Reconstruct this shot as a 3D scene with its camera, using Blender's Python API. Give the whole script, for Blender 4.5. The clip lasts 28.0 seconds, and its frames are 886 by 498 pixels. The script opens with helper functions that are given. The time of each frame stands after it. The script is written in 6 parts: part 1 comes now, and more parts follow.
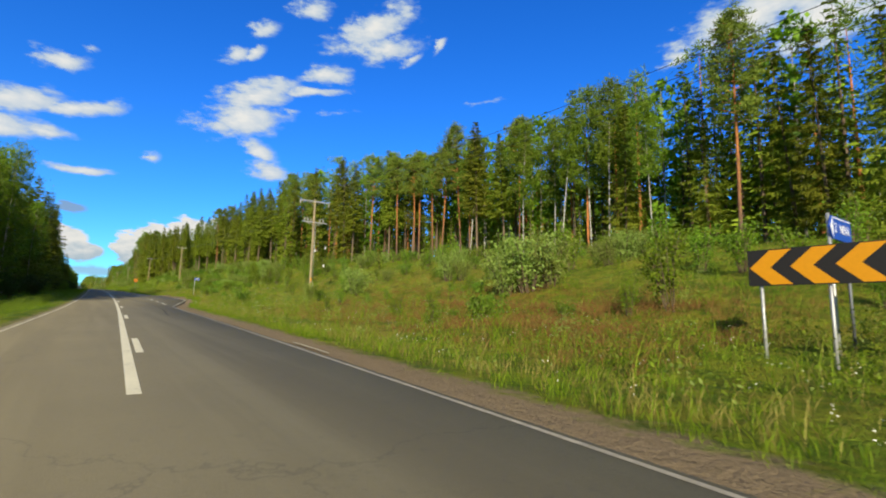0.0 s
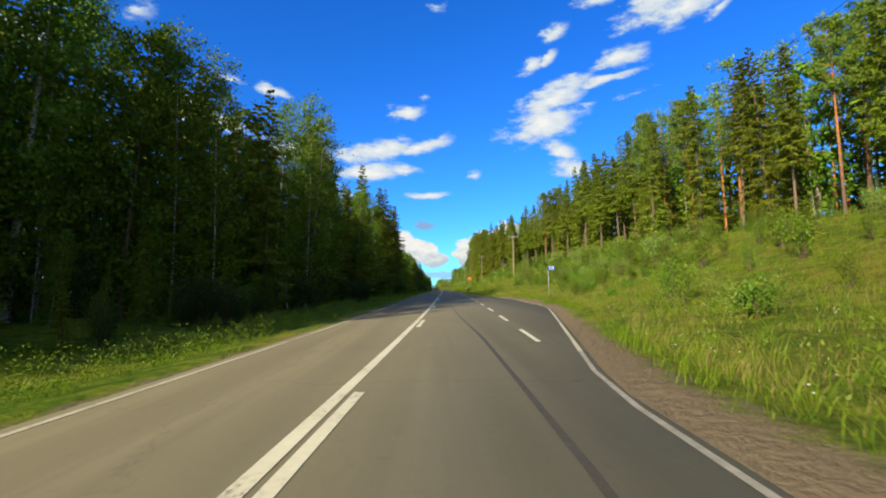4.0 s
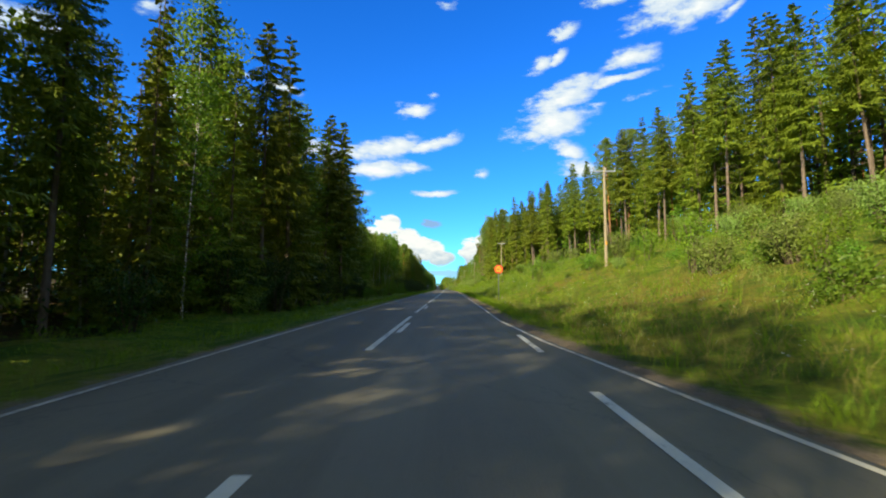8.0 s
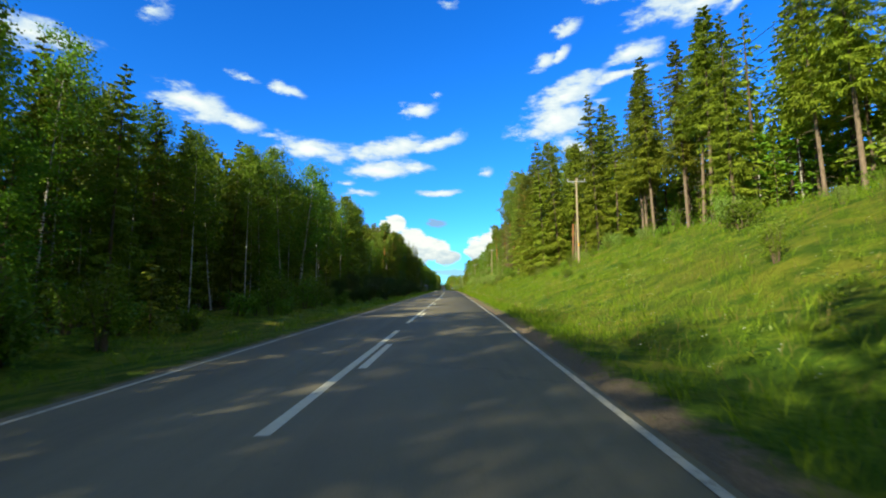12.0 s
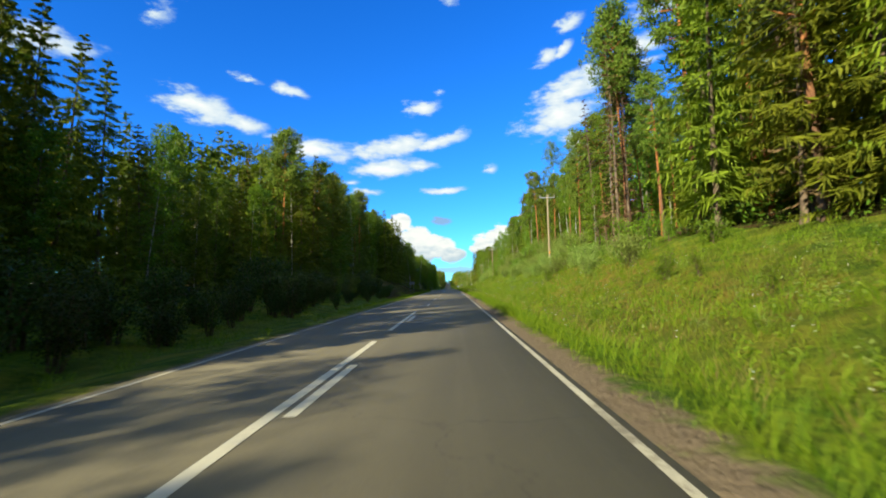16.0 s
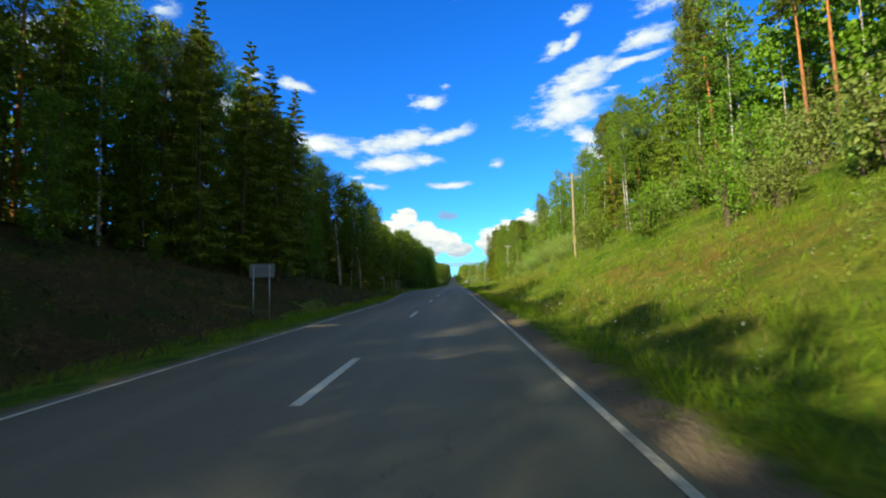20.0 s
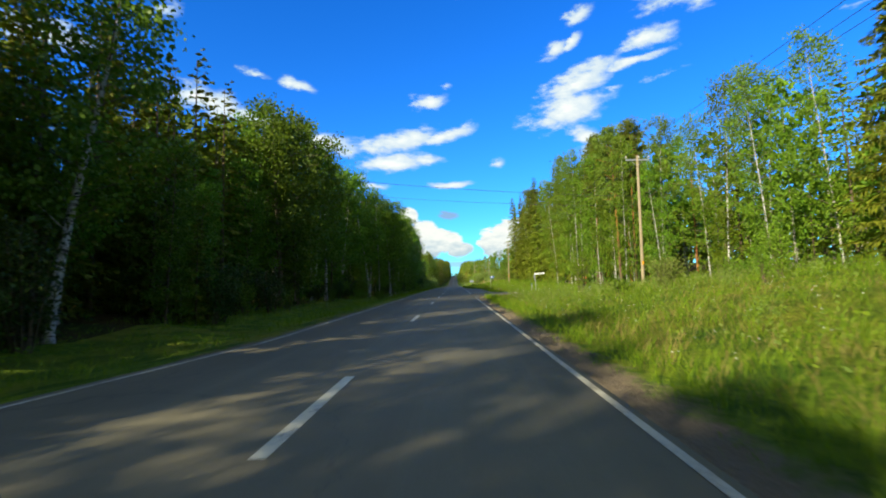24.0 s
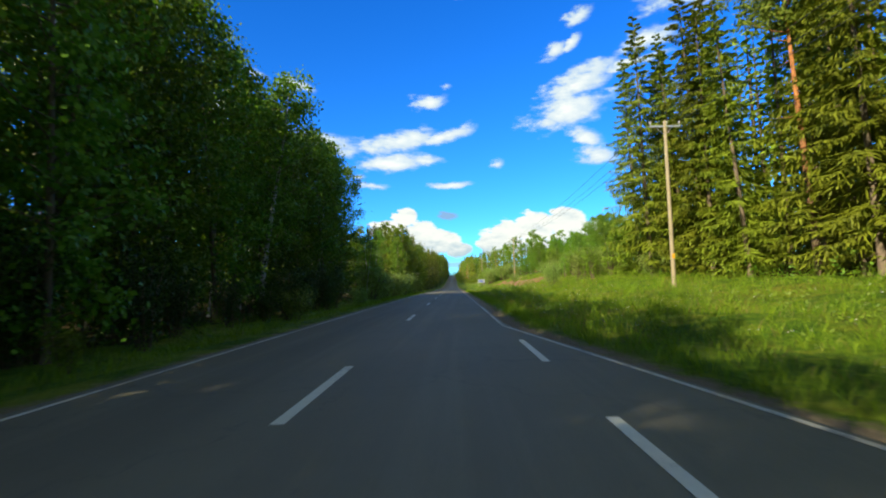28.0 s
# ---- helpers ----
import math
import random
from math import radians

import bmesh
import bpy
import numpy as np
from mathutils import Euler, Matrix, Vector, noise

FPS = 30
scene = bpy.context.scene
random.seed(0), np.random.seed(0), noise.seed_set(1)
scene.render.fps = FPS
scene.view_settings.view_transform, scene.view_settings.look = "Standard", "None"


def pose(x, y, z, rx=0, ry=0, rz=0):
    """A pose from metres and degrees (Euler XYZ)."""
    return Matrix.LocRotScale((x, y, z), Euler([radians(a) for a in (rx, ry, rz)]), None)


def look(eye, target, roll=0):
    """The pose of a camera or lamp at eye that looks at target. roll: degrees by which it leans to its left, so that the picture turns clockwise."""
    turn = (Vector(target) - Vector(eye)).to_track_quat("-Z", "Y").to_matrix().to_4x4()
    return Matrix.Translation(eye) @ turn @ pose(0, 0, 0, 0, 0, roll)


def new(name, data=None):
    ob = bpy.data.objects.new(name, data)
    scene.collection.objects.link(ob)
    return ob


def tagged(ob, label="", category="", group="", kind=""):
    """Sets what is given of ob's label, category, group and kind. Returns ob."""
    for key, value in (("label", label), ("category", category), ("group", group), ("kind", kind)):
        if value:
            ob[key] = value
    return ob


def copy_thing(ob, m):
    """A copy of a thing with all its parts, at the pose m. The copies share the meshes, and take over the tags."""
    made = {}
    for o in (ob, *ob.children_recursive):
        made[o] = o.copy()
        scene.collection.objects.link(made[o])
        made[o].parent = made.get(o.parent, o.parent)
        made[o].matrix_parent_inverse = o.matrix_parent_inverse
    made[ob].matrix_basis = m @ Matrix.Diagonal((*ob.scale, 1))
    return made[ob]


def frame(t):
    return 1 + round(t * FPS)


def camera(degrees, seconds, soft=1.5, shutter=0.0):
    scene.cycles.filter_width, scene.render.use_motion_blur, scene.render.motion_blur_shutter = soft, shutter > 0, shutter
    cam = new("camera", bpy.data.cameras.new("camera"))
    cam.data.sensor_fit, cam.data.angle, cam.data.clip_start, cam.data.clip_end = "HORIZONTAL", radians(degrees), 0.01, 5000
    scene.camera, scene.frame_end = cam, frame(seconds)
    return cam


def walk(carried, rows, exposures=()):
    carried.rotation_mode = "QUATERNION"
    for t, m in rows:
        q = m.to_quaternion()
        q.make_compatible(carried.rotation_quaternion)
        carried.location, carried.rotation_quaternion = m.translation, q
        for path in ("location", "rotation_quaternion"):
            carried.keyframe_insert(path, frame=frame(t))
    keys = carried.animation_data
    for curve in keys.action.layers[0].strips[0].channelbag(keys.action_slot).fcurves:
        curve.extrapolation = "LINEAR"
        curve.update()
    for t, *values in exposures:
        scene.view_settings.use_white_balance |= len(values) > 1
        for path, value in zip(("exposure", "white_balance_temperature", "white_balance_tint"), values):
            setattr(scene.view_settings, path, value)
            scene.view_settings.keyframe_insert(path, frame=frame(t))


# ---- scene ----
cam = camera(85.29, 28.0, 1.9, 0.1)
PATH = [
    (0.0, -0.47, 0.03, 1.218, -37.23, 7.35, -0.79),
    (0.5, 0.41, 2.43, 1.305, -27.30, 6.93, -0.25),
    (1.0, 1.31, 5.23, 1.404, -17.98, 6.72, 0.50),
    (1.5, 1.59, 8.77, 1.525, -9.10, 6.60, 1.01),
    (2.0, 1.89, 12.83, 1.661, -3.12, 6.48, 1.13),
    (2.5, 2.08, 17.19, 1.803, -0.81, 6.46, 1.12),
    (3.0, 2.28, 21.81, 1.948, -0.70, 6.34, 1.11),
    (3.5, 2.54, 26.70, 2.099, -0.86, 6.52, 1.04),
    (4.0, 2.81, 31.86, 2.264, -0.97, 6.49, 0.84),
    (4.5, 3.08, 37.29, 2.448, -1.08, 6.47, 0.65),
    (5.0, 3.33, 42.99, 2.652, -1.19, 6.45, 0.46),
    (5.5, 3.59, 48.95, 2.877, -1.30, 6.42, 0.26),
    (6.0, 3.83, 55.17, 3.120, -1.36, 6.50, 0.29),
    (6.5, 4.11, 61.64, 3.372, -1.52, 6.32, 0.12),
    (7.0, 4.38, 68.36, 3.633, -1.47, 6.14, -0.16),
    (7.5, 4.56, 75.31, 3.904, -0.96, 6.27, -0.26),
    (8.0, 4.72, 82.48, 4.182, -0.34, 6.30, -0.25),
    (8.5, 4.89, 89.89, 4.461, -0.02, 6.33, -0.05),
    (9.0, 5.05, 97.51, 4.739, 0.09, 6.36, 0.15),
    (9.5, 5.22, 105.36, 5.015, 0.21, 6.30, 0.36),
    (10.0, 5.41, 113.44, 5.287, 0.24, 6.30, 0.46),
    (10.5, 5.61, 121.70, 5.554, 0.26, 6.26, 0.51),
    (11.0, 5.80, 130.12, 5.823, 0.29, 6.21, 0.56),
    (11.5, 6.00, 138.68, 6.095, 0.37, 6.21, 0.61),
    (12.0, 6.19, 147.32, 6.371, 0.44, 6.22, 0.67),
    (12.5, 6.39, 156.04, 6.648, 0.43, 6.21, 0.77),
    (13.0, 6.59, 164.86, 6.928, 0.57, 6.14, 0.81),
    (13.5, 6.79, 173.83, 7.212, 0.70, 6.08, 0.84),
    (14.0, 6.97, 182.97, 7.498, 0.84, 6.02, 0.88),
    (14.5, 7.13, 192.33, 7.788, 0.98, 5.95, 0.91),
    (15.0, 7.27, 201.95, 8.082, 1.06, 5.84, 1.12),
    (15.5, 7.34, 211.85, 8.381, 1.13, 5.90, 1.35),
    (16.0, 7.38, 221.98, 8.683, 1.20, 5.95, 1.59),
    (16.5, 7.41, 232.29, 8.986, 1.37, 5.81, 1.52),
    (17.0, 7.41, 242.72, 9.289, 1.54, 5.67, 1.46),
    (17.5, 7.41, 253.22, 9.591, 1.56, 5.62, 1.44),
    (18.0, 7.40, 263.73, 9.889, 1.58, 5.58, 1.42),
    (18.5, 7.42, 274.20, 10.182, 1.64, 5.50, 1.49),
    (19.0, 7.42, 284.66, 10.472, 1.74, 5.44, 1.52),
    (19.5, 7.42, 295.16, 10.759, 1.83, 5.39, 1.55),
    (20.0, 7.41, 305.74, 11.044, 1.93, 5.34, 1.58),
    (20.5, 7.34, 316.42, 11.325, 1.98, 5.34, 1.45),
    (21.0, 7.26, 327.18, 11.602, 2.03, 5.34, 1.33),
    (21.5, 7.18, 337.96, 11.872, 2.13, 5.29, 1.20),
    (22.0, 7.08, 348.71, 12.135, 2.24, 5.24, 1.08),
    (22.5, 6.99, 359.40, 12.390, 2.28, 5.29, 1.15),
    (23.0, 6.89, 370.03, 12.636, 2.19, 5.30, 1.25),
    (23.5, 6.79, 380.62, 12.875, 2.11, 5.30, 1.35),
    (24.0, 6.68, 391.18, 13.112, 2.02, 5.30, 1.45),
    (24.5, 6.57, 401.73, 13.349, 1.94, 5.31, 1.55),
    (25.0, 6.54, 412.29, 13.588, 1.94, 5.17, 1.54),
    (25.5, 6.46, 422.82, 13.827, 1.87, 5.14, 1.48),
    (26.0, 6.39, 433.30, 14.066, 1.81, 5.12, 1.41),
    (26.5, 6.31, 443.69, 14.304, 1.74, 5.14, 1.34),
    (27.0, 6.25, 453.96, 14.540, 1.79, 5.21, 1.45),
    (27.5, 6.19, 464.16, 14.775, 1.84, 5.27, 1.37),
    (28.0, 6.12, 474.31, 15.005, 1.88, 5.34, 1.28),
]
EXPOSURES = ((0, 0.55, 6900, 8), (3, 0.66, 6900, 8), (6, 0.84, 6900, 7), (9, 0.9, 6800, 3), (12, 0.92, 6800, 0), (16, 0.9, 6800, 3), (28, 0.9, 6800, 2))
walk(cam, [(t, pose(x, y, z, 90 + pitch, roll, yaw)) for t, x, y, z, yaw, pitch, roll in PATH], EXPOSURES)

# ---- world and sun ----
SUN_FROM = Vector((-0.556, -0.711, 0.4305)).normalized()      # towards the sun: behind and to the left of the road
world = bpy.data.worlds.new("sky")
scene.world = world
world.use_nodes = True
# clouds ahead: bearing, height, half-length, half-height, tilt, body (thin veils under 0.6)
CLOUDS = [(15.0, 23.2, 4.0, 1.3, 18, 1.0), (20.6, 24.3, 4.2, 0.5, 8, 0.9), (13.6, 20.6, 4.0, 1.7, 12, 1.0), (10.8, 19.4, 2.2, 0.9, 0, 0.9),
          (15.2, 17.6, 2.4, 0.9, -25, 0.9), (16.4, 15.3, 2.6, 1.0, -8, 0.9), (18.6, 22.0, 1.6, 0.6, 0, 0.5), (24.7, 22.5, 4.0, 0.5, 6, 0.25),
          (22.6, 26.2, 3.0, 0.9, 4, 0.95), (12.3, 26.8, 1.5, 0.8, 20, 0.9), (14.4, 27.3, 1.4, 0.6, 35, 0.8), (15.4, 29.8, 1.8, 0.8, 15, 0.85),
          (28.0, 31.6, 5.2, 1.5, 22, 0.95), (29.6, 29.6, 4.2, 1.2, 8, 0.95), (20.4, 32.7, 2.4, 1.1, 0, 0.9), (36.4, 30.3, 1.3, 0.5, 50, 0.8), (33.0, 28.6, 2.0, 0.6, 30, 0.5),
          (-3.1, 22.4, 2.2, 0.8, 6, 0.95), (-1.2, 24.0, 1.2, 0.4, 0, 0.6), (-15.9, 17.5, 4.0, 1.1, -6, 1.0), (-7.0, 17.8, 4.4, 1.15, 14, 1.0),
          (-0.8, 18.6, 3.4, 0.75, 16, 0.85), (-7.6, 15.6, 3.6, 1.0, 4, 1.0), (-3.4, 15.9, 2.4, 0.6, -4, 0.8), (-12.0, 13.8, 1.5, 0.4, 0, 0.6),
          (-28.2, 20.8, 3.4, 1.4, -14, 1.0), (-24.0, 19.6, 2.6, 0.9, -8, 0.85), (-23.4, 24.3, 2.0, 0.5, -6, 0.55), (-18.8, 23.7, 1.9, 0.6, -14, 0.85),
          (-10.2, 12.8, 2.1, 0.4, 0, 0.85), (-0.6, 12.9, 2.6, 0.4, 2, 0.85), (5.1, 15.0, 1.2, 0.9, 40, 0.5), (-20.6, 18.6, 2.2, 0.5, 0, 0.4),
          (-32.7, 28.8, 3.4, 1.6, 30, 0.3), (1.2, 33.2, 4.0, 1.2, 0, -0.05), (41.7, 24.3, 5.5, 0.5, 6, 0.1), (71.5, 28.9, 6.5, 2.0, 10, 1.0), (77.4, 27.0, 5.5, 2.2, 0, 1.0),
          (64.3, 26.6, 1.8, 0.9, 0, 0.8), (-42.0, 24.0, 5.0, 1.5, 0, 0.7), (-52.0, 18.0, 6.0, 2.0, 0, 0.9)]
# heaped clouds at the far end of the road
HEAPS = [(-6.2, 9.2, 1.4, 1.1), (-8.6, 7.6, 2.2, 1.1), (-4.4, 7.2, 2.2, 1.6), (-2.0, 6.3, 2.4, 1.5), (0.2, 5.2, 1.6, 0.9), (-5.5, 5.2, 3.8, 1.1), (3.8, 5.8, 1.7, 1.3), (5.8, 7.0, 2.0, 1.6), (9.2, 7.7, 2.4, 1.7), (7.0, 5.2, 4.4, 1.1), (12.6, 8.2, 2.4, 1.4), (15.0, 6.0, 4.0, 2.0)]


def build_sky():
    nt = world.node_tree
    nt.nodes.clear()

    def node(kind, operation=None):
        n = nt.nodes.new(kind)
        if operation:
            n.operation = operation
        return n

    def link(a, b):
        nt.links.new(a, b)

    def maths(op, a, b=None):
        n = node("ShaderNodeMath", op)
        for i, x in enumerate((a, b)):
            if x is None:
                continue
            if isinstance(x, (int, float)):
                n.inputs[i].default_value = x
            else:
                link(x, n.inputs[i])
        return n.outputs[0]

    out = node("ShaderNodeOutputWorld")
    bg = node("ShaderNodeBackground")
    link(bg.outputs[0], out.inputs[0])
    sky = node("ShaderNodeTexSky")
    sky.sky_type, sky.sun_disc = "NISHITA", False
    sky.sun_elevation = math.asin(SUN_FROM.z)
    sky.sun_rotation = math.atan2(SUN_FROM.x, SUN_FROM.y)
    sky.air_density, sky.dust_density, sky.ozone_density, sky.altitude = 1.0, 0.15, 1.5, 150
    hue = node("ShaderNodeHueSaturation")
    hue.inputs["Saturation"].default_value = 1.4
    hue.inputs["Value"].default_value = SKY_STRENGTH
    link(sky.outputs[0], hue.inputs["Color"])
    deep = node("ShaderNodeMix")
    deep.data_type, deep.blend_type = "RGBA", "MULTIPLY"
    deep.inputs[0].default_value = 1.0
    deep.inputs[7].default_value = (0.40, 1.13, 2.15, 1)
    link(hue.outputs[0], deep.inputs[6])
    # clouds: soft lumps at their bearings and heights, torn by noise
    tc = node("ShaderNodeTexCoord")
    sep = node("ShaderNodeSeparateXYZ")
    link(tc.outputs["Generated"], sep.inputs[0])
    az = maths("MULTIPLY", maths("ARCTAN2", sep.outputs[0], sep.outputs[1]), 180 / math.pi)
    el = maths("MULTIPLY", maths("ARCSINE", sep.outputs[2]), 180 / math.pi)
    com = node("ShaderNodeCombineXYZ")
    link(az, com.inputs[0])
    link(el, com.inputs[1])
    squash = node("ShaderNodeVectorMath", operation="MULTIPLY")
    squash.inputs[1].default_value = (0.6, 1.35, 1)
    link(com.outputs[0], squash.inputs[0])
    def noise(scale, detail, rough):
        n = node("ShaderNodeTexNoise")
        n.inputs["Scale"].default_value, n.inputs["Detail"].default_value, n.inputs["Roughness"].default_value = scale, detail, rough
        link(squash.outputs[0], n.inputs["Vector"])
        return n.outputs[0], n.outputs["Color"]

    def remap(value, a, b, c=0.0, d=1.0, soft=True):
        n = node("ShaderNodeMapRange")
        if soft:
            n.interpolation_type = "SMOOTHSTEP"
        for k, x in zip(("From Min", "From Max", "To Min", "To Max"), (a, b, c, d)):
            n.inputs[k].default_value = x
        link(value, n.inputs["Value"])
        return n.outputs[0]

    def over_sky(fac, below, above):
        n = node("ShaderNodeMix")
        n.data_type = "RGBA"
        for x, at in ((fac, 0), (below, 6), (above, 7)):
            if isinstance(x, tuple):
                n.inputs[at].default_value = (*x, 1)
            else:
                link(x, n.inputs[at])
        return n.outputs[2]

    def lumps(spots, vector):
        best = None
        for a, e, ra, re, *more in spots:
            tilt, body = more or (0, 1.0)
            m = node("ShaderNodeMapping")
            m.vector_type = "TEXTURE"
            m.inputs["Location"].default_value = (a, e, 0)
            m.inputs["Rotation"].default_value = (0, 0, radians(tilt))
            m.inputs["Scale"].default_value = (ra, re, 1)
            link(vector, m.inputs["Vector"])
            ln = node("ShaderNodeVectorMath", operation="LENGTH")
            link(m.outputs[0], ln.inputs[0])
            one = maths("SUBTRACT", body, ln.outputs["Value"])
            best = one if best is None else maths("MAXIMUM", best, one)
        return best

    fine, whirl = noise(0.55, 10, 0.62)
    off = node("ShaderNodeVectorMath", operation="MULTIPLY_ADD")
    off.inputs[1].default_value = (2.4, 1.2, 0)
    off.inputs[2].default_value = (-1.2, -0.6, 0)
    link(whirl, off.inputs[0])
    moved = node("ShaderNodeVectorMath", operation="ADD")
    link(com.outputs[0], moved.inputs[0])
    link(off.outputs[0], moved.inputs[1])
    shred = maths("MULTIPLY", maths("SUBTRACT", fine, 0.5), 2.6)
    torn = maths("ADD", maths("ADD", lumps(CLOUDS, moved.outputs[0]), 0.34), shred)
    thick = remap(torn, 0.3, 1.3, soft=False)
    sheet = over_sky(remap(torn, -0.05, 0.75, 0.0, 0.97), deep.outputs[2], over_sky(thick, (0.27, 0.37, 0.50), (0.56, 0.57, 0.57)))
    # heaps: firm edges, grey towards their flat feet
    puff = maths("ADD", maths("ADD", lumps(HEAPS, moved.outputs[0]), 0.10), maths("MULTIPLY", maths("SUBTRACT", fine, 0.5), 1.5))
    foot = maths("ADD", remap(el, 3.2, 7.0), maths("MULTIPLY", maths("SUBTRACT", fine, 0.5), 2.4))
    sheet = over_sky(remap(puff, 0.0, 0.22), sheet, over_sky(remap(foot, 0.1, 1.15), (0.27, 0.35, 0.43), (0.545, 0.55, 0.55)))
    # a thin blue-grey layer low over the trees
    low = maths("ADD", lumps([(0.5, 3.4, 7.0, 0.7, 0, 1.0), (9.0, 3.6, 5.0, 0.5, 0, 1.0)], moved.outputs[0]), maths("MULTIPLY", maths("SUBTRACT", fine, 0.5), 1.0))
    sheet = over_sky(remap(low, 0.0, 0.7, 0.0, 0.75), sheet, (0.21, 0.32, 0.45))
    # one small grey cloud in front of them
    small = maths("ADD", lumps([(-0.9, 9.3, 1.3, 0.55, -8, 1.0)], moved.outputs[0]), maths("MULTIPLY", maths("SUBTRACT", fine, 0.5), 1.2))
    sheet = over_sky(remap(small, 0.0, 0.5, 0.0, 0.85), sheet, (0.17, 0.25, 0.36))
    # unseen grey cloud added over and behind the road to neutralise the fill light
    over = node("ShaderNodeTexNoise")
    over.inputs["Scale"].default_value, over.inputs["Detail"].default_value, over.inputs["Roughness"].default_value = 2.6, 8, 0.62
    link(tc.outputs["Generated"], over.inputs["Vector"])
    cover = node("ShaderNodeMapRange")
    cover.interpolation_type = "SMOOTHSTEP"
    cover.inputs["From Min"].default_value, cover.inputs["From Max"].default_value = 0.42, 0.56
    link(over.outputs[0], cover.inputs["Value"])
    high = node("ShaderNodeMapRange")
    high.inputs["From Min"].default_value, high.inputs["From Max"].default_value = 40.0, 50.0
    link(el, high.inputs["Value"])
    back = node("ShaderNodeMapRange")
    back.inputs["From Min"].default_value, back.inputs["From Max"].default_value = 88.0, 100.0
    link(maths("ABSOLUTE", az), back.inputs["Value"])
    field = maths("MULTIPLY", cover.outputs[0], maths("MAXIMUM", high.outputs[0], back.outputs[0]))
    both = node("ShaderNodeMix")
    both.data_type = "RGBA"
    link(field, both.inputs[0])
    link(sheet, both.inputs[6])
    both.inputs[7].default_value = (0.22, 0.25, 0.22, 1)
    link(both.outputs[2], bg.inputs["Color"])
    bg.inputs["Strength"].default_value = 1.0


SKY_STRENGTH = 0.074
build_sky()
sun = new("sun", bpy.data.lights.new("sun", "SUN"))
sun.data.energy, sun.data.angle, sun.data.color = 5.0, radians(0.53), (1.0, 0.9, 0.72)
sun.matrix_world = look(SUN_FROM * 100, (0, 0, 0))

# ---- materials ----


def material(name, build):
    m = bpy.data.materials.new(name)
    m.use_nodes = True
    nt = m.node_tree
    bsdf = nt.nodes["Principled BSDF"]
    build(nt, bsdf)
    return m


def nd(nt, kind, **inputs):
    n = nt.nodes.new(kind)
    for k, v in inputs.items():
        n.inputs[k].default_value = v
    return n


def ramp(nt, fac, *stops):
    r = nt.nodes.new("ShaderNodeValToRGB")
    els = r.color_ramp.elements
    while len(els) < len(stops):
        els.new(0.5)
    for e, (p, c) in zip(els, stops):
        e.position, e.color = p, (*c, 1)
    nt.links.new(fac, r.inputs[0])
    return r.outputs[0]


def noise_of(nt, scale, detail=4.0, rough=0.55, coord="Object", stretch=None):
    tc = nt.nodes.new("ShaderNodeTexCoord")
    src = tc.outputs[coord]
    if stretch:
        mp = nt.nodes.new("ShaderNodeMapping")
        mp.inputs["Scale"].default_value = stretch
        nt.links.new(src, mp.inputs[0])
        src = mp.outputs[0]
    n = nd(nt, "ShaderNodeTexNoise", Scale=scale, Detail=detail, Roughness=rough)
    nt.links.new(src, n.inputs["Vector"])
    return n.outputs[0]


def blend(nt, fac, a, b, mode="MIX"):
    m = nt.nodes.new("ShaderNodeMix")
    m.data_type, m.blend_type = "RGBA", mode
    for i, x in ((0, fac), (6, a), (7, b)):
        if isinstance(x, (int, float)):
            m.inputs[i].default_value = x
        elif isinstance(x, tuple):
            m.inputs[i].default_value = (*x, 1)
        else:
            nt.links.new(x, m.inputs[i])
    return m.outputs[2]


def bump(nt, bsdf, height, strength=0.4, distance=0.02):
    b = nd(nt, "ShaderNodeBump", Strength=strength, Distance=distance)
    nt.links.new(height, b.inputs["Height"])
    nt.links.new(b.outputs[0], bsdf.inputs["Normal"])


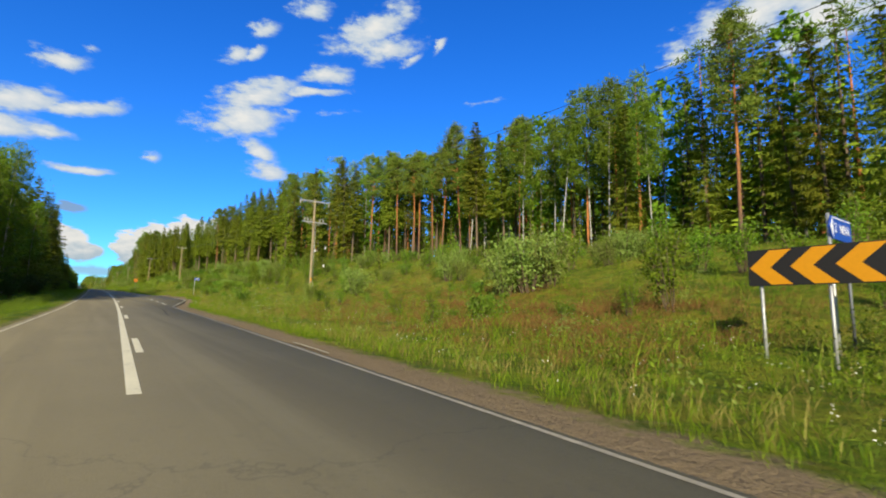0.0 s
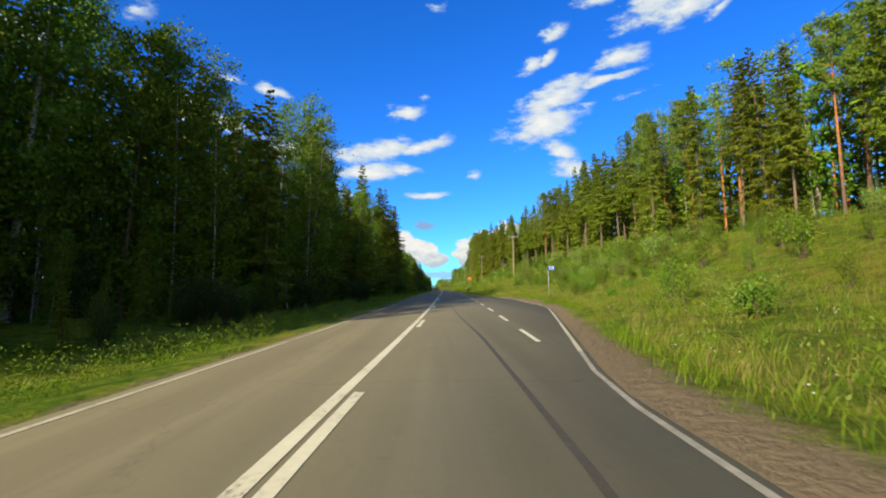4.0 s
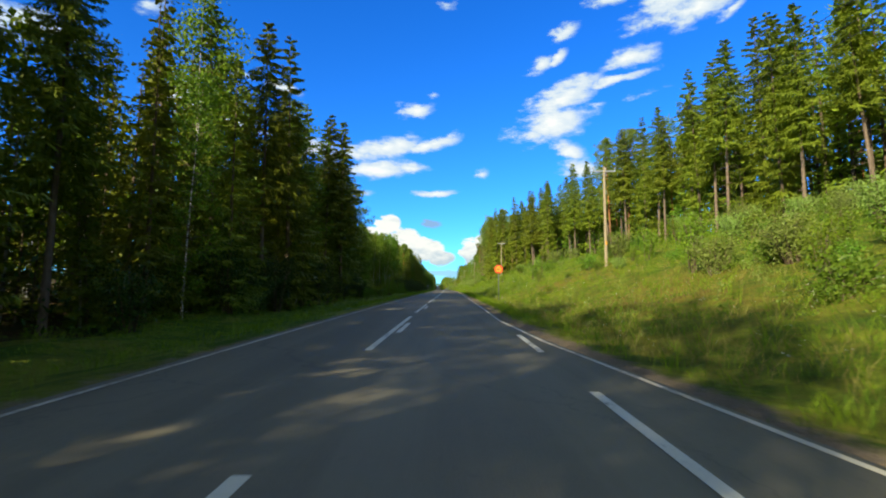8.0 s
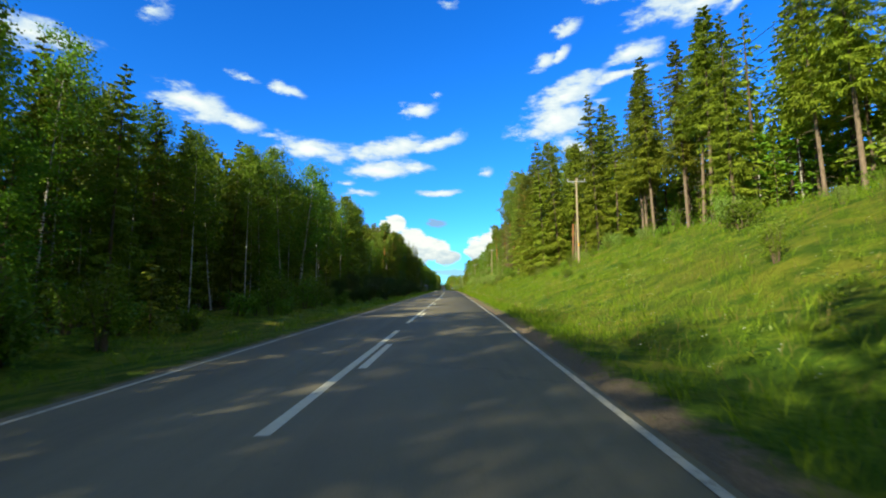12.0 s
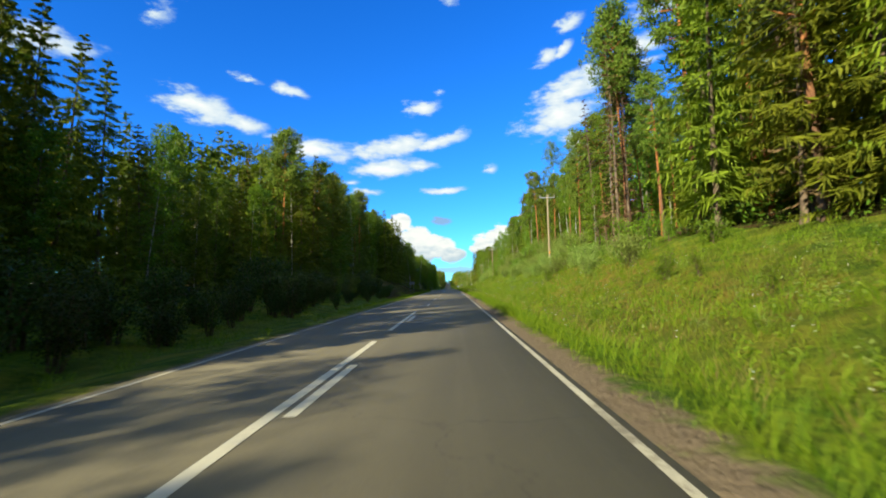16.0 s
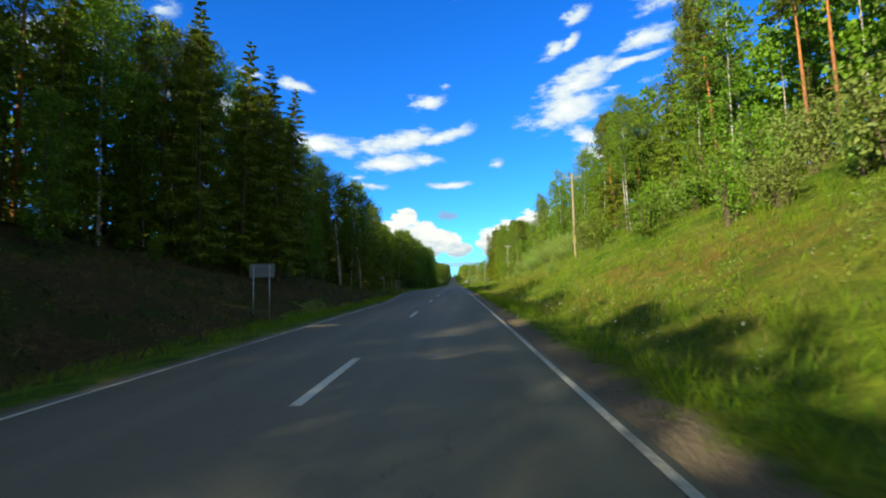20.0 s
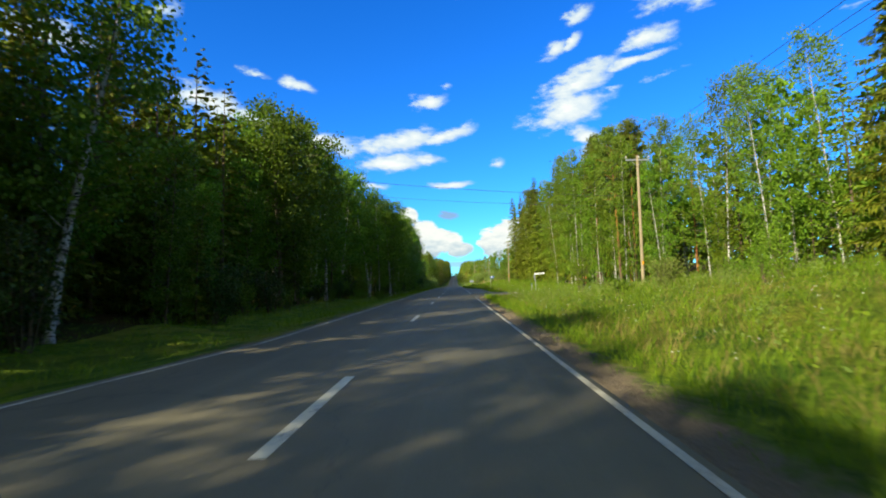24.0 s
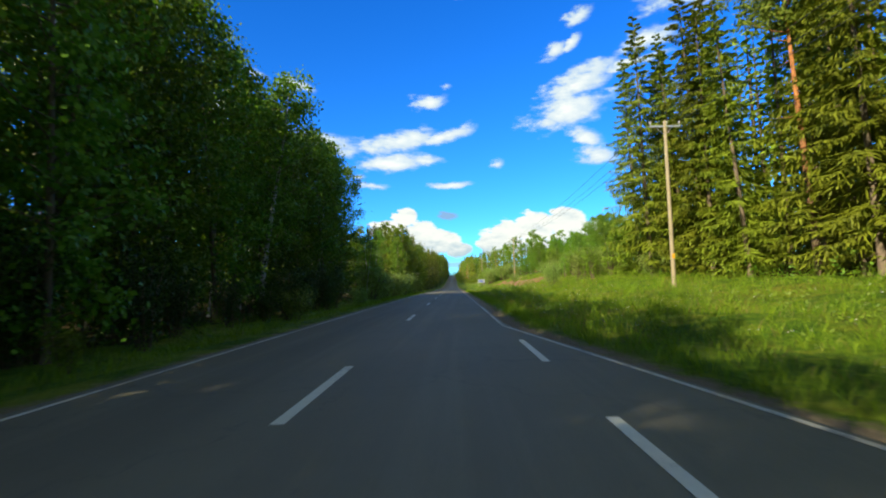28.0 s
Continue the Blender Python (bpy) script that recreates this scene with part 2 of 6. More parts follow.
def asphalt_nodes(nt, bsdf):
    grit = noise_of(nt, 90, 3, 0.7)
    patch = noise_of(nt, 0.35, 5, 0.6)
    track = noise_of(nt, 0.5, 3, 0.5, stretch=(1.6, 0.05, 1))
    c = ramp(nt, grit, (0.3, (0.120, 0.104, 0.060)), (0.7, (0.208, 0.182, 0.106)))
    c = blend(nt, ramp(nt, patch, (0.35, (0, 0, 0)), (0.75, (0.5, 0.5, 0.5))), c, (0.218, 0.190, 0.110))
    c = blend(nt, ramp(nt, track, (0.45, (0, 0, 0)), (0.62, (0.45, 0.45, 0.45))), c, (0.127, 0.110, 0.065))
    # wheel tracks worn paler, old joints and cracks filled with tar
    worn = noise_of(nt, 1.0, 4, 0.6, stretch=(1.3, 0.03, 1))
    c = blend(nt, ramp(nt, worn, (0.50, (0, 0, 0)), (0.64, (0.4, 0.4, 0.4))), c, (0.232, 0.206, 0.122))
    vor = nt.nodes.new("ShaderNodeTexVoronoi")
    vor.feature = "DISTANCE_TO_EDGE"
    vor.inputs["Scale"].default_value = 0.16
    tc = nt.nodes.new("ShaderNodeTexCoord")
    wob = nd(nt, "ShaderNodeTexNoise", Scale=0.9, Detail=5.0, Roughness=0.65)
    nt.links.new(tc.outputs["Object"], wob.inputs["Vector"])
    shift = nt.nodes.new("ShaderNodeVectorMath")
    shift.operation = "MULTIPLY_ADD"
    shift.inputs[1].default_value = (1.6, 1.6, 0)
    nt.links.new(wob.outputs["Color"], shift.inputs[0])
    nt.links.new(tc.outputs["Object"], shift.inputs[2])
    nt.links.new(shift.outputs[0], vor.inputs["Vector"])
    c = blend(nt, ramp(nt, vor.outputs["Distance"], (0.0, (0.35, 0.35, 0.35)), (0.003, (0, 0, 0))), c, (0.055, 0.050, 0.040))
    spot = noise_of(nt, 5.0, 6, 0.75)
    c = blend(nt, ramp(nt, spot, (0.58, (0, 0, 0)), (0.72, (0.45, 0.45, 0.45))), c, (0.095, 0.086, 0.064))
    nt.links.new(c, bsdf.inputs["Base Color"])
    bsdf.inputs["Roughness"].default_value = 0.82
    bsdf.inputs["Specular IOR Level"].default_value = 0.3
    bump(nt, bsdf, grit, 0.5, 0.008)


def paint_nodes(nt, bsdf):
    worn = noise_of(nt, 14, 6, 0.75)
    big = noise_of(nt, 0.8, 3)
    add = nd(nt, "ShaderNodeMath")
    add.operation = "ADD"
    nt.links.new(worn, add.inputs[0])
    nt.links.new(big, add.inputs[1])
    half = nd(nt, "ShaderNodeMath")
    half.operation = "MULTIPLY"
    half.inputs[1].default_value = 0.5
    nt.links.new(add.outputs[0], half.inputs[0])
    c = ramp(nt, half.outputs[0], (0.36, (0.19, 0.17, 0.12)), (0.44, (0.58, 0.54, 0.37)), (0.9, (0.80, 0.75, 0.52)))
    nt.links.new(c, bsdf.inputs["Base Color"])
    bsdf.inputs["Roughness"].default_value = 0.7


def worn_paint_nodes(nt, bsdf):
    """Edge lines: thin old paint, dusty and rubbed through to the asphalt."""
    worn = noise_of(nt, 11, 6, 0.8)
    long = noise_of(nt, 0.5, 4, 0.6)
    m = nd(nt, "ShaderNodeMath")
    m.operation = "MULTIPLY_ADD"
    m.inputs[1].default_value = 0.55
    nt.links.new(worn, m.inputs[0])
    k = nd(nt, "ShaderNodeMath")
    k.operation = "MULTIPLY"
    k.inputs[1].default_value = 0.45
    nt.links.new(long, k.inputs[0])
    nt.links.new(k.outputs[0], m.inputs[2])
    c = ramp(nt, m.outputs[0], (0.40, (0.20, 0.175, 0.115)), (0.50, (0.44, 0.405, 0.28)), (0.75, (0.60, 0.56, 0.39)))
    nt.links.new(c, bsdf.inputs["Base Color"])
    bsdf.inputs["Roughness"].default_value = 0.8


def meadow_nodes(nt, bsdf):
    fine = noise_of(nt, 6, 6, 0.7)
    mid = noise_of(nt, 0.45, 5, 0.6)
    wide = noise_of(nt, 0.07, 4, 0.6)
    c = ramp(nt, fine, (0.3, (0.040, 0.090, 0.006)), (0.5, (0.120, 0.205, 0.011)), (0.7, (0.235, 0.315, 0.022)))
    c = blend(nt, ramp(nt, mid, (0.46, (0, 0, 0)), (0.66, (0.55, 0.55, 0.55))), c, (0.28, 0.262, 0.030))
    c = blend(nt, ramp(nt, wide, (0.50, (0, 0, 0)), (0.64, (0.40, 0.40, 0.40))), c, (0.19, 0.150, 0.026))
    nt.links.new(c, bsdf.inputs["Base Color"])
    bsdf.inputs["Roughness"].default_value = 0.95
    bsdf.inputs["Specular IOR Level"].default_value = 0.1
    # drifts of darker herbs and painted clump shade between pale grass, at two sizes
    herb_shade, tuft = noise_of(nt, 0.9, 5, 0.65), noise_of(nt, 0.22, 3, 0.5)
    c = blend(nt, ramp(nt, herb_shade, (0.42, (0.75, 0.75, 0.75)), (0.56, (0, 0, 0))), c, (0.045, 0.105, 0.008))
    c = blend(nt, ramp(nt, tuft, (0.50, (0, 0, 0)), (0.68, (0.45, 0.45, 0.45))), c, (0.26, 0.235, 0.030))
    # dry red-brown patches of thin grass
    dry = nt.nodes.new("ShaderNodeAttribute")
    dry.attribute_name = "dry"
    fleck = noise_of(nt, 1.6, 6, 0.75)
    dm = nd(nt, "ShaderNodeMath")
    dm.operation = "MULTIPLY"
    nt.links.new(dry.outputs["Fac"], dm.inputs[0])
    nt.links.new(ramp(nt, fleck, (0.38, (0, 0, 0)), (0.62, (1, 1, 1))), dm.inputs[1])
    c = blend(nt, dm.outputs[0], c, (0.25, 0.150, 0.032))
    # bare gravel beside the asphalt, ragged where the grass creeps in
    at = nt.nodes.new("ShaderNodeAttribute")
    at.attribute_name = "bare"
    rag = noise_of(nt, 2.2, 6, 0.7)
    sm = nd(nt, "ShaderNodeMath")
    sm.operation = "MULTIPLY_ADD"
    sm.inputs[1].default_value, sm.inputs[2].default_value = 1.3, -0.65
    nt.links.new(rag, sm.inputs[0])
    tot = nd(nt, "ShaderNodeMath")
    tot.operation = "ADD"
    nt.links.new(at.outputs["Fac"], tot.inputs[0])
    nt.links.new(sm.outputs[0], tot.inputs[1])
    pebble = noise_of(nt, 30, 4, 0.75)
    g = ramp(nt, pebble, (0.3, (0.185, 0.138, 0.082)), (0.7, (0.330, 0.255, 0.155)))
    c = blend(nt, ramp(nt, tot.outputs[0], (0.3, (0, 0, 0)), (0.65, (1, 1, 1))), c, g)
    nt.links.new(c, bsdf.inputs["Base Color"])
    bump(nt, bsdf, fine, 1.0, 0.25)


def litter_nodes(nt, bsdf):
    fine = noise_of(nt, 5, 6, 0.7)
    mid = noise_of(nt, 0.5, 4)
    c = ramp(nt, fine, (0.3, (0.042, 0.030, 0.012)), (0.7, (0.125, 0.084, 0.034)))
    c = blend(nt, ramp(nt, mid, (0.45, (0, 0, 0)), (0.65, (0.8, 0.8, 0.8))), c, (0.038, 0.060, 0.010))
    nt.links.new(c, bsdf.inputs["Base Color"])
    bsdf.inputs["Roughness"].default_value = 1.0
    bsdf.inputs["Specular IOR Level"].default_value = 0.05
    bump(nt, bsdf, fine, 1.0, 0.2)


def leaf_material(name, dark, light, through_colour, share=0.35, gloss=0.45):
    """Foliage: colour differs from leaf to leaf and from plant to plant, and light shines through."""
    def build(nt, bsdf):
        geo = nt.nodes.new("ShaderNodeNewGeometry")
        info = nt.nodes.new("ShaderNodeObjectInfo")
        c = ramp(nt, geo.outputs["Random Per Island"], (0.0, dark), (1.0, light))
        v = nd(nt, "ShaderNodeHueSaturation")
        mr = nd(nt, "ShaderNodeMapRange")
        mr.inputs["To Min"].default_value, mr.inputs["To Max"].default_value = 0.72, 1.25
        nt.links.new(info.outputs["Random"], mr.inputs["Value"])
        nt.links.new(mr.outputs[0], v.inputs["Value"])
        mh = nd(nt, "ShaderNodeMapRange")
        mh.inputs["To Min"].default_value, mh.inputs["To Max"].default_value = 0.475, 0.515
        nt.links.new(info.outputs["Random"], mh.inputs["Value"])
        nt.links.new(mh.outputs[0], v.inputs["Hue"])
        nt.links.new(c, v.inputs["Color"])
        nt.links.new(v.outputs[0], bsdf.inputs["Base Color"])
        bsdf.inputs["Roughness"].default_value = gloss
        bsdf.inputs["Specular IOR Level"].default_value = 0.14
        tr = nt.nodes.new("ShaderNodeBsdfTranslucent")
        tcol = blend(nt, 1.0, v.outputs[0], through_colour, "MULTIPLY")
        nt.links.new(tcol, tr.inputs[0])
        ms = nt.nodes.new("ShaderNodeMixShader")
        ms.inputs[0].default_value = share
        nt.links.new(bsdf.outputs[0], ms.inputs[1])
        nt.links.new(tr.outputs[0], ms.inputs[2])
        nt.links.new(ms.outputs[0], nt.nodes["Material Output"].inputs["Surface"])
    return material(name, build)


def bark_material(name, low, high, z0, z1, spots=None, scale=3.0):
    """Bark that changes from low to high between two heights; spots: dark marks across the stem."""
    def build(nt, bsdf):
        tc = nt.nodes.new("ShaderNodeTexCoord")
        sep = nt.nodes.new("ShaderNodeSeparateXYZ")
        nt.links.new(tc.outputs["Object"], sep.inputs[0])
        mr = nd(nt, "ShaderNodeMapRange")
        mr.inputs["From Min"].default_value, mr.inputs["From Max"].default_value = z0, z1
        nt.links.new(sep.outputs[2], mr.inputs["Value"])
        rough = noise_of(nt, scale * 3, 5, 0.7, stretch=(1, 1, 0.25))
        c = blend(nt, mr.outputs[0], low, high)
        c = blend(nt, ramp(nt, rough, (0.35, (0.75, 0.75, 0.75)), (0.6, (0, 0, 0))), c, tuple(x * 0.35 for x in low))
        if spots:
            mark = noise_of(nt, 5.0, 3, 0.6, stretch=(0.6, 0.6, 2.2))
            c = blend(nt, ramp(nt, mark, (0.54, (0, 0, 0)), (0.6, (1, 1, 1))), c, spots)
        nt.links.new(c, bsdf.inputs["Base Color"])
        bsdf.inputs["Roughness"].default_value = 0.9
        bsdf.inputs["Specular IOR Level"].default_value = 0.12
        bump(nt, bsdf, rough, 0.6, 0.03)
    return material(name, build)


def plain_material(name, colour, rough=0.5, metal=0.0, wear=0.2, scale=12.0):
    def build(nt, bsdf):
        n = noise_of(nt, scale, 5, 0.65)
        c = ramp(nt, n, (0.3, tuple(x * (1 - wear) for x in colour)), (0.7, tuple(min(1, x * (1 + wear * 0.4)) for x in colour)))
        nt.links.new(c, bsdf.inputs["Base Color"])
        bsdf.inputs["Roughness"].default_value, bsdf.inputs["Metallic"].default_value = rough, metal
    return material(name, build)


def wood_pole_nodes(nt, bsdf):
    grain = noise_of(nt, 9, 6, 0.7, stretch=(6, 6, 0.25))
    mid = noise_of(nt, 0.8, 3)
    c = ramp(nt, grain, (0.3, (0.15, 0.115, 0.065)), (0.7, (0.40, 0.32, 0.19)))
    c = blend(nt, ramp(nt, mid, (0.5, (0, 0, 0)), (0.75, (0.4, 0.4, 0.4))), c, (0.22, 0.20, 0.14))
    nt.links.new(c, bsdf.inputs["Base Color"])
    bsdf.inputs["Roughness"].default_value = 0.85
    bump(nt, bsdf, grain, 0.5, 0.01)


ASPHALT = material("asphalt", asphalt_nodes)
PAINT = material("road_paint", paint_nodes)
WORN_PAINT = material("worn_road_paint", worn_paint_nodes)
FADED_PAINT = plain_material("faded_road_paint", (0.30, 0.275, 0.215), 0.85, 0, 0.35, 6)
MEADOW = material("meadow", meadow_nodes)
LITTER = material("forest_floor", litter_nodes)
POLE_WOOD = material("pole_wood", wood_pole_nodes)
RUBBER = plain_material("tyre_rubber_mark", (0.060, 0.052, 0.032), 0.8, 0, 0.5, 20)
STEEL = plain_material("galvanised_steel", (0.42, 0.43, 0.43), 0.5, 0.6, 0.25)
DARK_STEEL = plain_material("dark_steel", (0.12, 0.13, 0.14), 0.5, 0.5, 0.25)
SIGN_BLACK = plain_material("sign_black", (0.008, 0.008, 0.009), 0.75)
SIGN_YELLOW = plain_material("sign_yellow", (0.62, 0.27, 0.006), 0.5, 0, 0.08)
SIGN_RED = plain_material("sign_red", (0.62, 0.03, 0.012), 0.4, 0, 0.1)
SIGN_BLUE = plain_material("sign_blue", (0.01, 0.07, 0.42), 0.4, 0, 0.1)
SIGN_WHITE = plain_material("sign_white", (0.78, 0.79, 0.80), 0.4, 0, 0.06)
SIGN_BACK = plain_material("sign_back_grey", (0.30, 0.31, 0.31), 0.55, 0.4, 0.15)
PORCELAIN = plain_material("porcelain", (0.55, 0.50, 0.44), 0.25)
WIRE = plain_material("wire", (0.05, 0.05, 0.05), 0.5, 0.5)
SOIL = plain_material("bare_soil", (0.30, 0.125, 0.05), 0.95, 0, 0.4, 2)
PETAL = plain_material("petals", (0.75, 0.74, 0.66), 0.8)
LUPIN = plain_material("violet_petals", (0.13, 0.10, 0.42), 0.8)
SPRUCE_NEEDLES = leaf_material("spruce_needles", (0.112, 0.150, 0.012), (0.212, 0.262, 0.020), (1.0, 1.1, 0.5), 0.1, 0.6)
DRY_NEEDLES = leaf_material("dry_needles", (0.10, 0.06, 0.03), (0.20, 0.125, 0.06), (1.0, 0.8, 0.5), 0.15, 0.8)
PINE_NEEDLES = leaf_material("pine_needles", (0.085, 0.130, 0.016), (0.165, 0.225, 0.027), (1.0, 1.1, 0.5), 0.1, 0.6)
BIRCH_LEAVES = leaf_material("birch_leaves", (0.080, 0.150, 0.012), (0.168, 0.262, 0.019), (1.1, 1.2, 0.4), 0.25)
ASPEN_LEAVES = leaf_material("broad_leaves", (0.068, 0.142, 0.013), (0.150, 0.250, 0.024), (1.1, 1.2, 0.4), 0.3)
WILLOW_LEAVES = leaf_material("willow_leaves", (0.13, 0.20, 0.028), (0.26, 0.35, 0.085), (1.0, 1.1, 0.5), 0.28)
# understory leaves, darker than the rest: the wood's shade is put into the colour
SHADE_TONED_LEAVES = leaf_material("shade_toned_leaves", (0.022, 0.048, 0.008), (0.060, 0.105, 0.014), (1.0, 1.1, 0.5), 0.12, 0.5)
GRASS_BLADES = leaf_material("grass_blades", (0.082, 0.165, 0.008), (0.225, 0.310, 0.020), (1.1, 1.15, 0.4), 0.4, 0.6)
RUST_GRASS = leaf_material("rust_grass", (0.19, 0.130, 0.034), (0.36, 0.240, 0.066), (1.0, 0.8, 0.5), 0.3, 0.75)
DRY_GRASS = leaf_material("dry_grass", (0.20, 0.17, 0.045), (0.36, 0.31, 0.09), (1.0, 0.9, 0.6), 0.35, 0.7)
PINE_BARK = bark_material("pine_bark", (0.16, 0.105, 0.07), (0.52, 0.20, 0.065), 2.0, 9.0)
SPRUCE_BARK = bark_material("spruce_bark", (0.21, 0.155, 0.105), (0.14, 0.10, 0.07), 5.0, 16.0)
BIRCH_BARK = bark_material("birch_bark", (0.55, 0.52, 0.45), (0.42, 0.38, 0.31), 8.0, 18.0, (0.03, 0.028, 0.025))
TWIG_BARK = bark_material("twig_bark", (0.15, 0.11, 0.07), (0.18, 0.14, 0.09), 0.0, 3.0)

# ---- the road's line ----
STATION = np.arange(-900.0, 2601.0)
KNOT = (-40, 0, 25, 50, 80, 120, 170, 230, 300, 380, 460, 600)
HEADING = (-3.07, -3.07, -2.93, -2.17, -1.38, -1.18, -1.04, -0.13, 0.18, 0.44, 0.53, 0.53)
GRADE_AT = (-300, -60, 0, 25, 50, 80, 120, 170, 230, 300, 380, 460, 560, 620, 760, 880, 960, 1040, 1300, 1500)
GRADE = (0.0, 2.05, 2.05, 1.74, 2.23, 2.23, 1.83, 1.82, 1.68, 1.55, 1.28, 1.32, 0.9, 1.2, 3.4, 3.6, 2.4, 0.2, -1.0, 0.0)
TURN = np.radians(np.interp(STATION, KNOT, HEADING))
ROAD_X, ROAD_Y = np.cumsum(-np.sin(TURN)), np.cumsum(np.cos(TURN))
ROAD_Z = np.cumsum(np.tan(np.radians(np.interp(STATION, GRADE_AT, GRADE))))
ROAD_X, ROAD_Y, ROAD_Z = ROAD_X - ROAD_X[900], ROAD_Y - ROAD_Y[900], ROAD_Z - ROAD_Z[900]


def place(s, l, h):
    """World points at station s along the road, l to the right of its middle, h over its surface (arrays or numbers)."""
    t = np.interp(s, STATION, TURN)
    return np.stack([np.interp(s, STATION, ROAD_X) + l * np.cos(t), np.interp(s, STATION, ROAD_Y) + l * np.sin(t),
                     np.interp(s, STATION, ROAD_Z) + h], -1)


def turn_at(s):
    return float(np.degrees(np.interp(s, STATION, TURN)))


# height of the land over the road's surface, at four distances to its right and three to its left
RIGHT_AT = (-200, -20, 20, 44, 75, 98, 122, 160, 190, 205, 217, 232, 249, 277, 310, 350, 385, 410, 426, 438, 450, 500, 545, 600, 700, 1300)
RIGHT_8 = (0.0, 0.0, 0.0, 0.1, 0.3, 0.5, 0.8, 0.9, 1.0, 0.8, 0.5, 0.5, 0.7, 0.7, 1.2, 1.0, 0.6, 0.25, 0.1, -0.2, -0.2, 0.1, 0.4, 0.5, 0.5, 0.5)
RIGHT_15 = (0.5, 0.9, 0.9, 1.0, 1.8, 2.6, 3.5, 3.9, 4.2, 3.3, 2.4, 2.6, 3.6, 3.9, 5.0, 4.2, 3.2, 1.1, 0.5, -0.05, 0.05, 0.9, 2.2, 2.4, 2.0, 2.0)
RIGHT_25 = (2.0, 3.8, 3.6, 3.8, 4.8, 5.2, 5.9, 6.2, 6.6, 5.6, 4.2, 4.4, 5.6, 7.0, 8.5, 7.8, 5.5, 1.9, 0.8, 0.1, 0.2, 1.6, 3.6, 4.0, 3.5, 3.5)
RIGHT_40 = (4.0, 6.3, 6.2, 6.7, 7.8, 8.0, 7.8, 7.6, 7.6, 7.0, 6.5, 6.5, 7.5, 9.0, 9.5, 8.8, 6.0, 2.4, 1.6, 0.6, 0.7, 2.0, 4.5, 5.0, 5.0, 6.0)
LEFT_AT = (-200, 40, 100, 200, 280, 310, 345, 370, 400, 600, 1300)
LEFT_12 = (-0.2, -0.4, -0.2, -0.2, 0.3, 1.6, 1.9, 0.6, 0.0, 0.0, 0.5)
LEFT_20 = (0.0, 0.4, 0.0, 0.2, 2.2, 4.6, 5.2, 2.2, 0.4, 0.4, 2.0)


def land(s, l):
    """Height of the ground over the road's surface."""
    s, l = np.asarray(s, float), np.asarray(l, float)
    a = np.abs(l)
    r8, r15, r25, r40 = (np.interp(s, RIGHT_AT, k) for k in (RIGHT_8, RIGHT_15, RIGHT_25, RIGHT_40))
    right = np.where(a < 5.2, -0.12 * np.clip((a - 3.5) / 1.7, 0, 1), -0.12 + (r8 + 0.12) * np.clip((a - 5.2) / 2.8, 0, 1))
    right = np.where(a > 8, r8 + (r15 - r8) * (a - 8) / 7, right)
    right = np.where(a > 15, r15 + (r25 - r15) * (a - 15) / 10, right)
    right = np.where(a > 25, r25 + (r40 - r25) * (a - 25) / 15, right)
    right = np.where(a > 40, r40 + (a - 40) * 0.01, right)
    l12, l20 = np.interp(s, LEFT_AT, LEFT_12), np.interp(s, LEFT_AT, LEFT_20)
    left = np.where(a < 6.5, -0.45 * np.clip((a - 3.4) / 2.6, 0, 1), -0.45 + (l12 + 0.45) * np.clip((a - 6.5) / 5.5, 0, 1))
    left = np.where(a > 12, l12 + (l20 - l12) * (a - 12) / 8, left)
    left = np.where(a > 20, l20 + np.clip(a - 20, 0, 60) * 0.02, left)
    h = np.where(l > 0, right, left)
    lumps = 0.16 * np.sin(s * 0.41 + l * 0.7) * np.sin(s * 0.17 - l * 0.5 + 1) + 0.10 * np.sin(s * 1.1 + 2 * np.sin(l * 0.8)) + 0.05 * np.sin(l * 1.7 + s * 0.23)
    calm = np.where((l > 0) & (s > 428) & (s < 453), 0.0, 1.0)
    return h + lumps * np.clip((a - 4.2) / 4, 0, 1) * calm


def floor_at(s, l, lift=0.0):
    return Vector(place(s, l, float(land(s, l)) + lift))


def edge_right(s):
    """The asphalt's right border with its two bus bays, and the line's place 0.3 m inside of it."""
    return np.interp(s, (-900, 38, 52, 58, 71, 78, 84, 93, 99, 165, 195, 208, 223, 426, 431, 434.5, 437.5, 446, 474, 488, 2600),
                     (2.94, 2.94, 5.2, 6.15, 6.15, 5.5, 4.35, 3.3, 2.94, 2.94, 2.76, 2.74, 2.92, 2.94, 3.2, 3.9, 5.3, 5.3, 5.2, 2.94, 2.94))


def edge_left(s):
    return -np.interp(s, (-900, 338, 352, 361, 371, 380, 390, 402, 2600), (2.77, 2.77, 3.9, 4.5, 5.0, 5.0, 4.2, 2.77, 2.77))


# ---- mesh helpers ----


def mesh_of(name, verts, faces, mats, index=None, smooth=False):
    """A mesh from arrays: verts (n, 3), faces (m, 3 or 4)."""
    verts, faces = np.asarray(verts, np.float32), np.asarray(faces, np.int32)
    me = bpy.data.meshes.new(name)
    k = faces.shape[1]
    me.vertices.add(len(verts))
    me.vertices.foreach_set("co", verts.ravel())
    me.loops.add(faces.size)
    me.loops.foreach_set("vertex_index", faces.ravel())
    me.polygons.add(len(faces))
    me.polygons.foreach_set("loop_start", np.arange(0, faces.size, k, dtype=np.int32))
    me.polygons.foreach_set("loop_total", np.full(len(faces), k, np.int32))
    for m in mats:
        me.materials.append(m)
    if index is not None:
        me.polygons.foreach_set("material_index", np.asarray(index, np.int32))
    if smooth:
        me.polygons.foreach_set("use_smooth", np.ones(len(faces), bool))
    me.update(calc_edges=True)
    return me


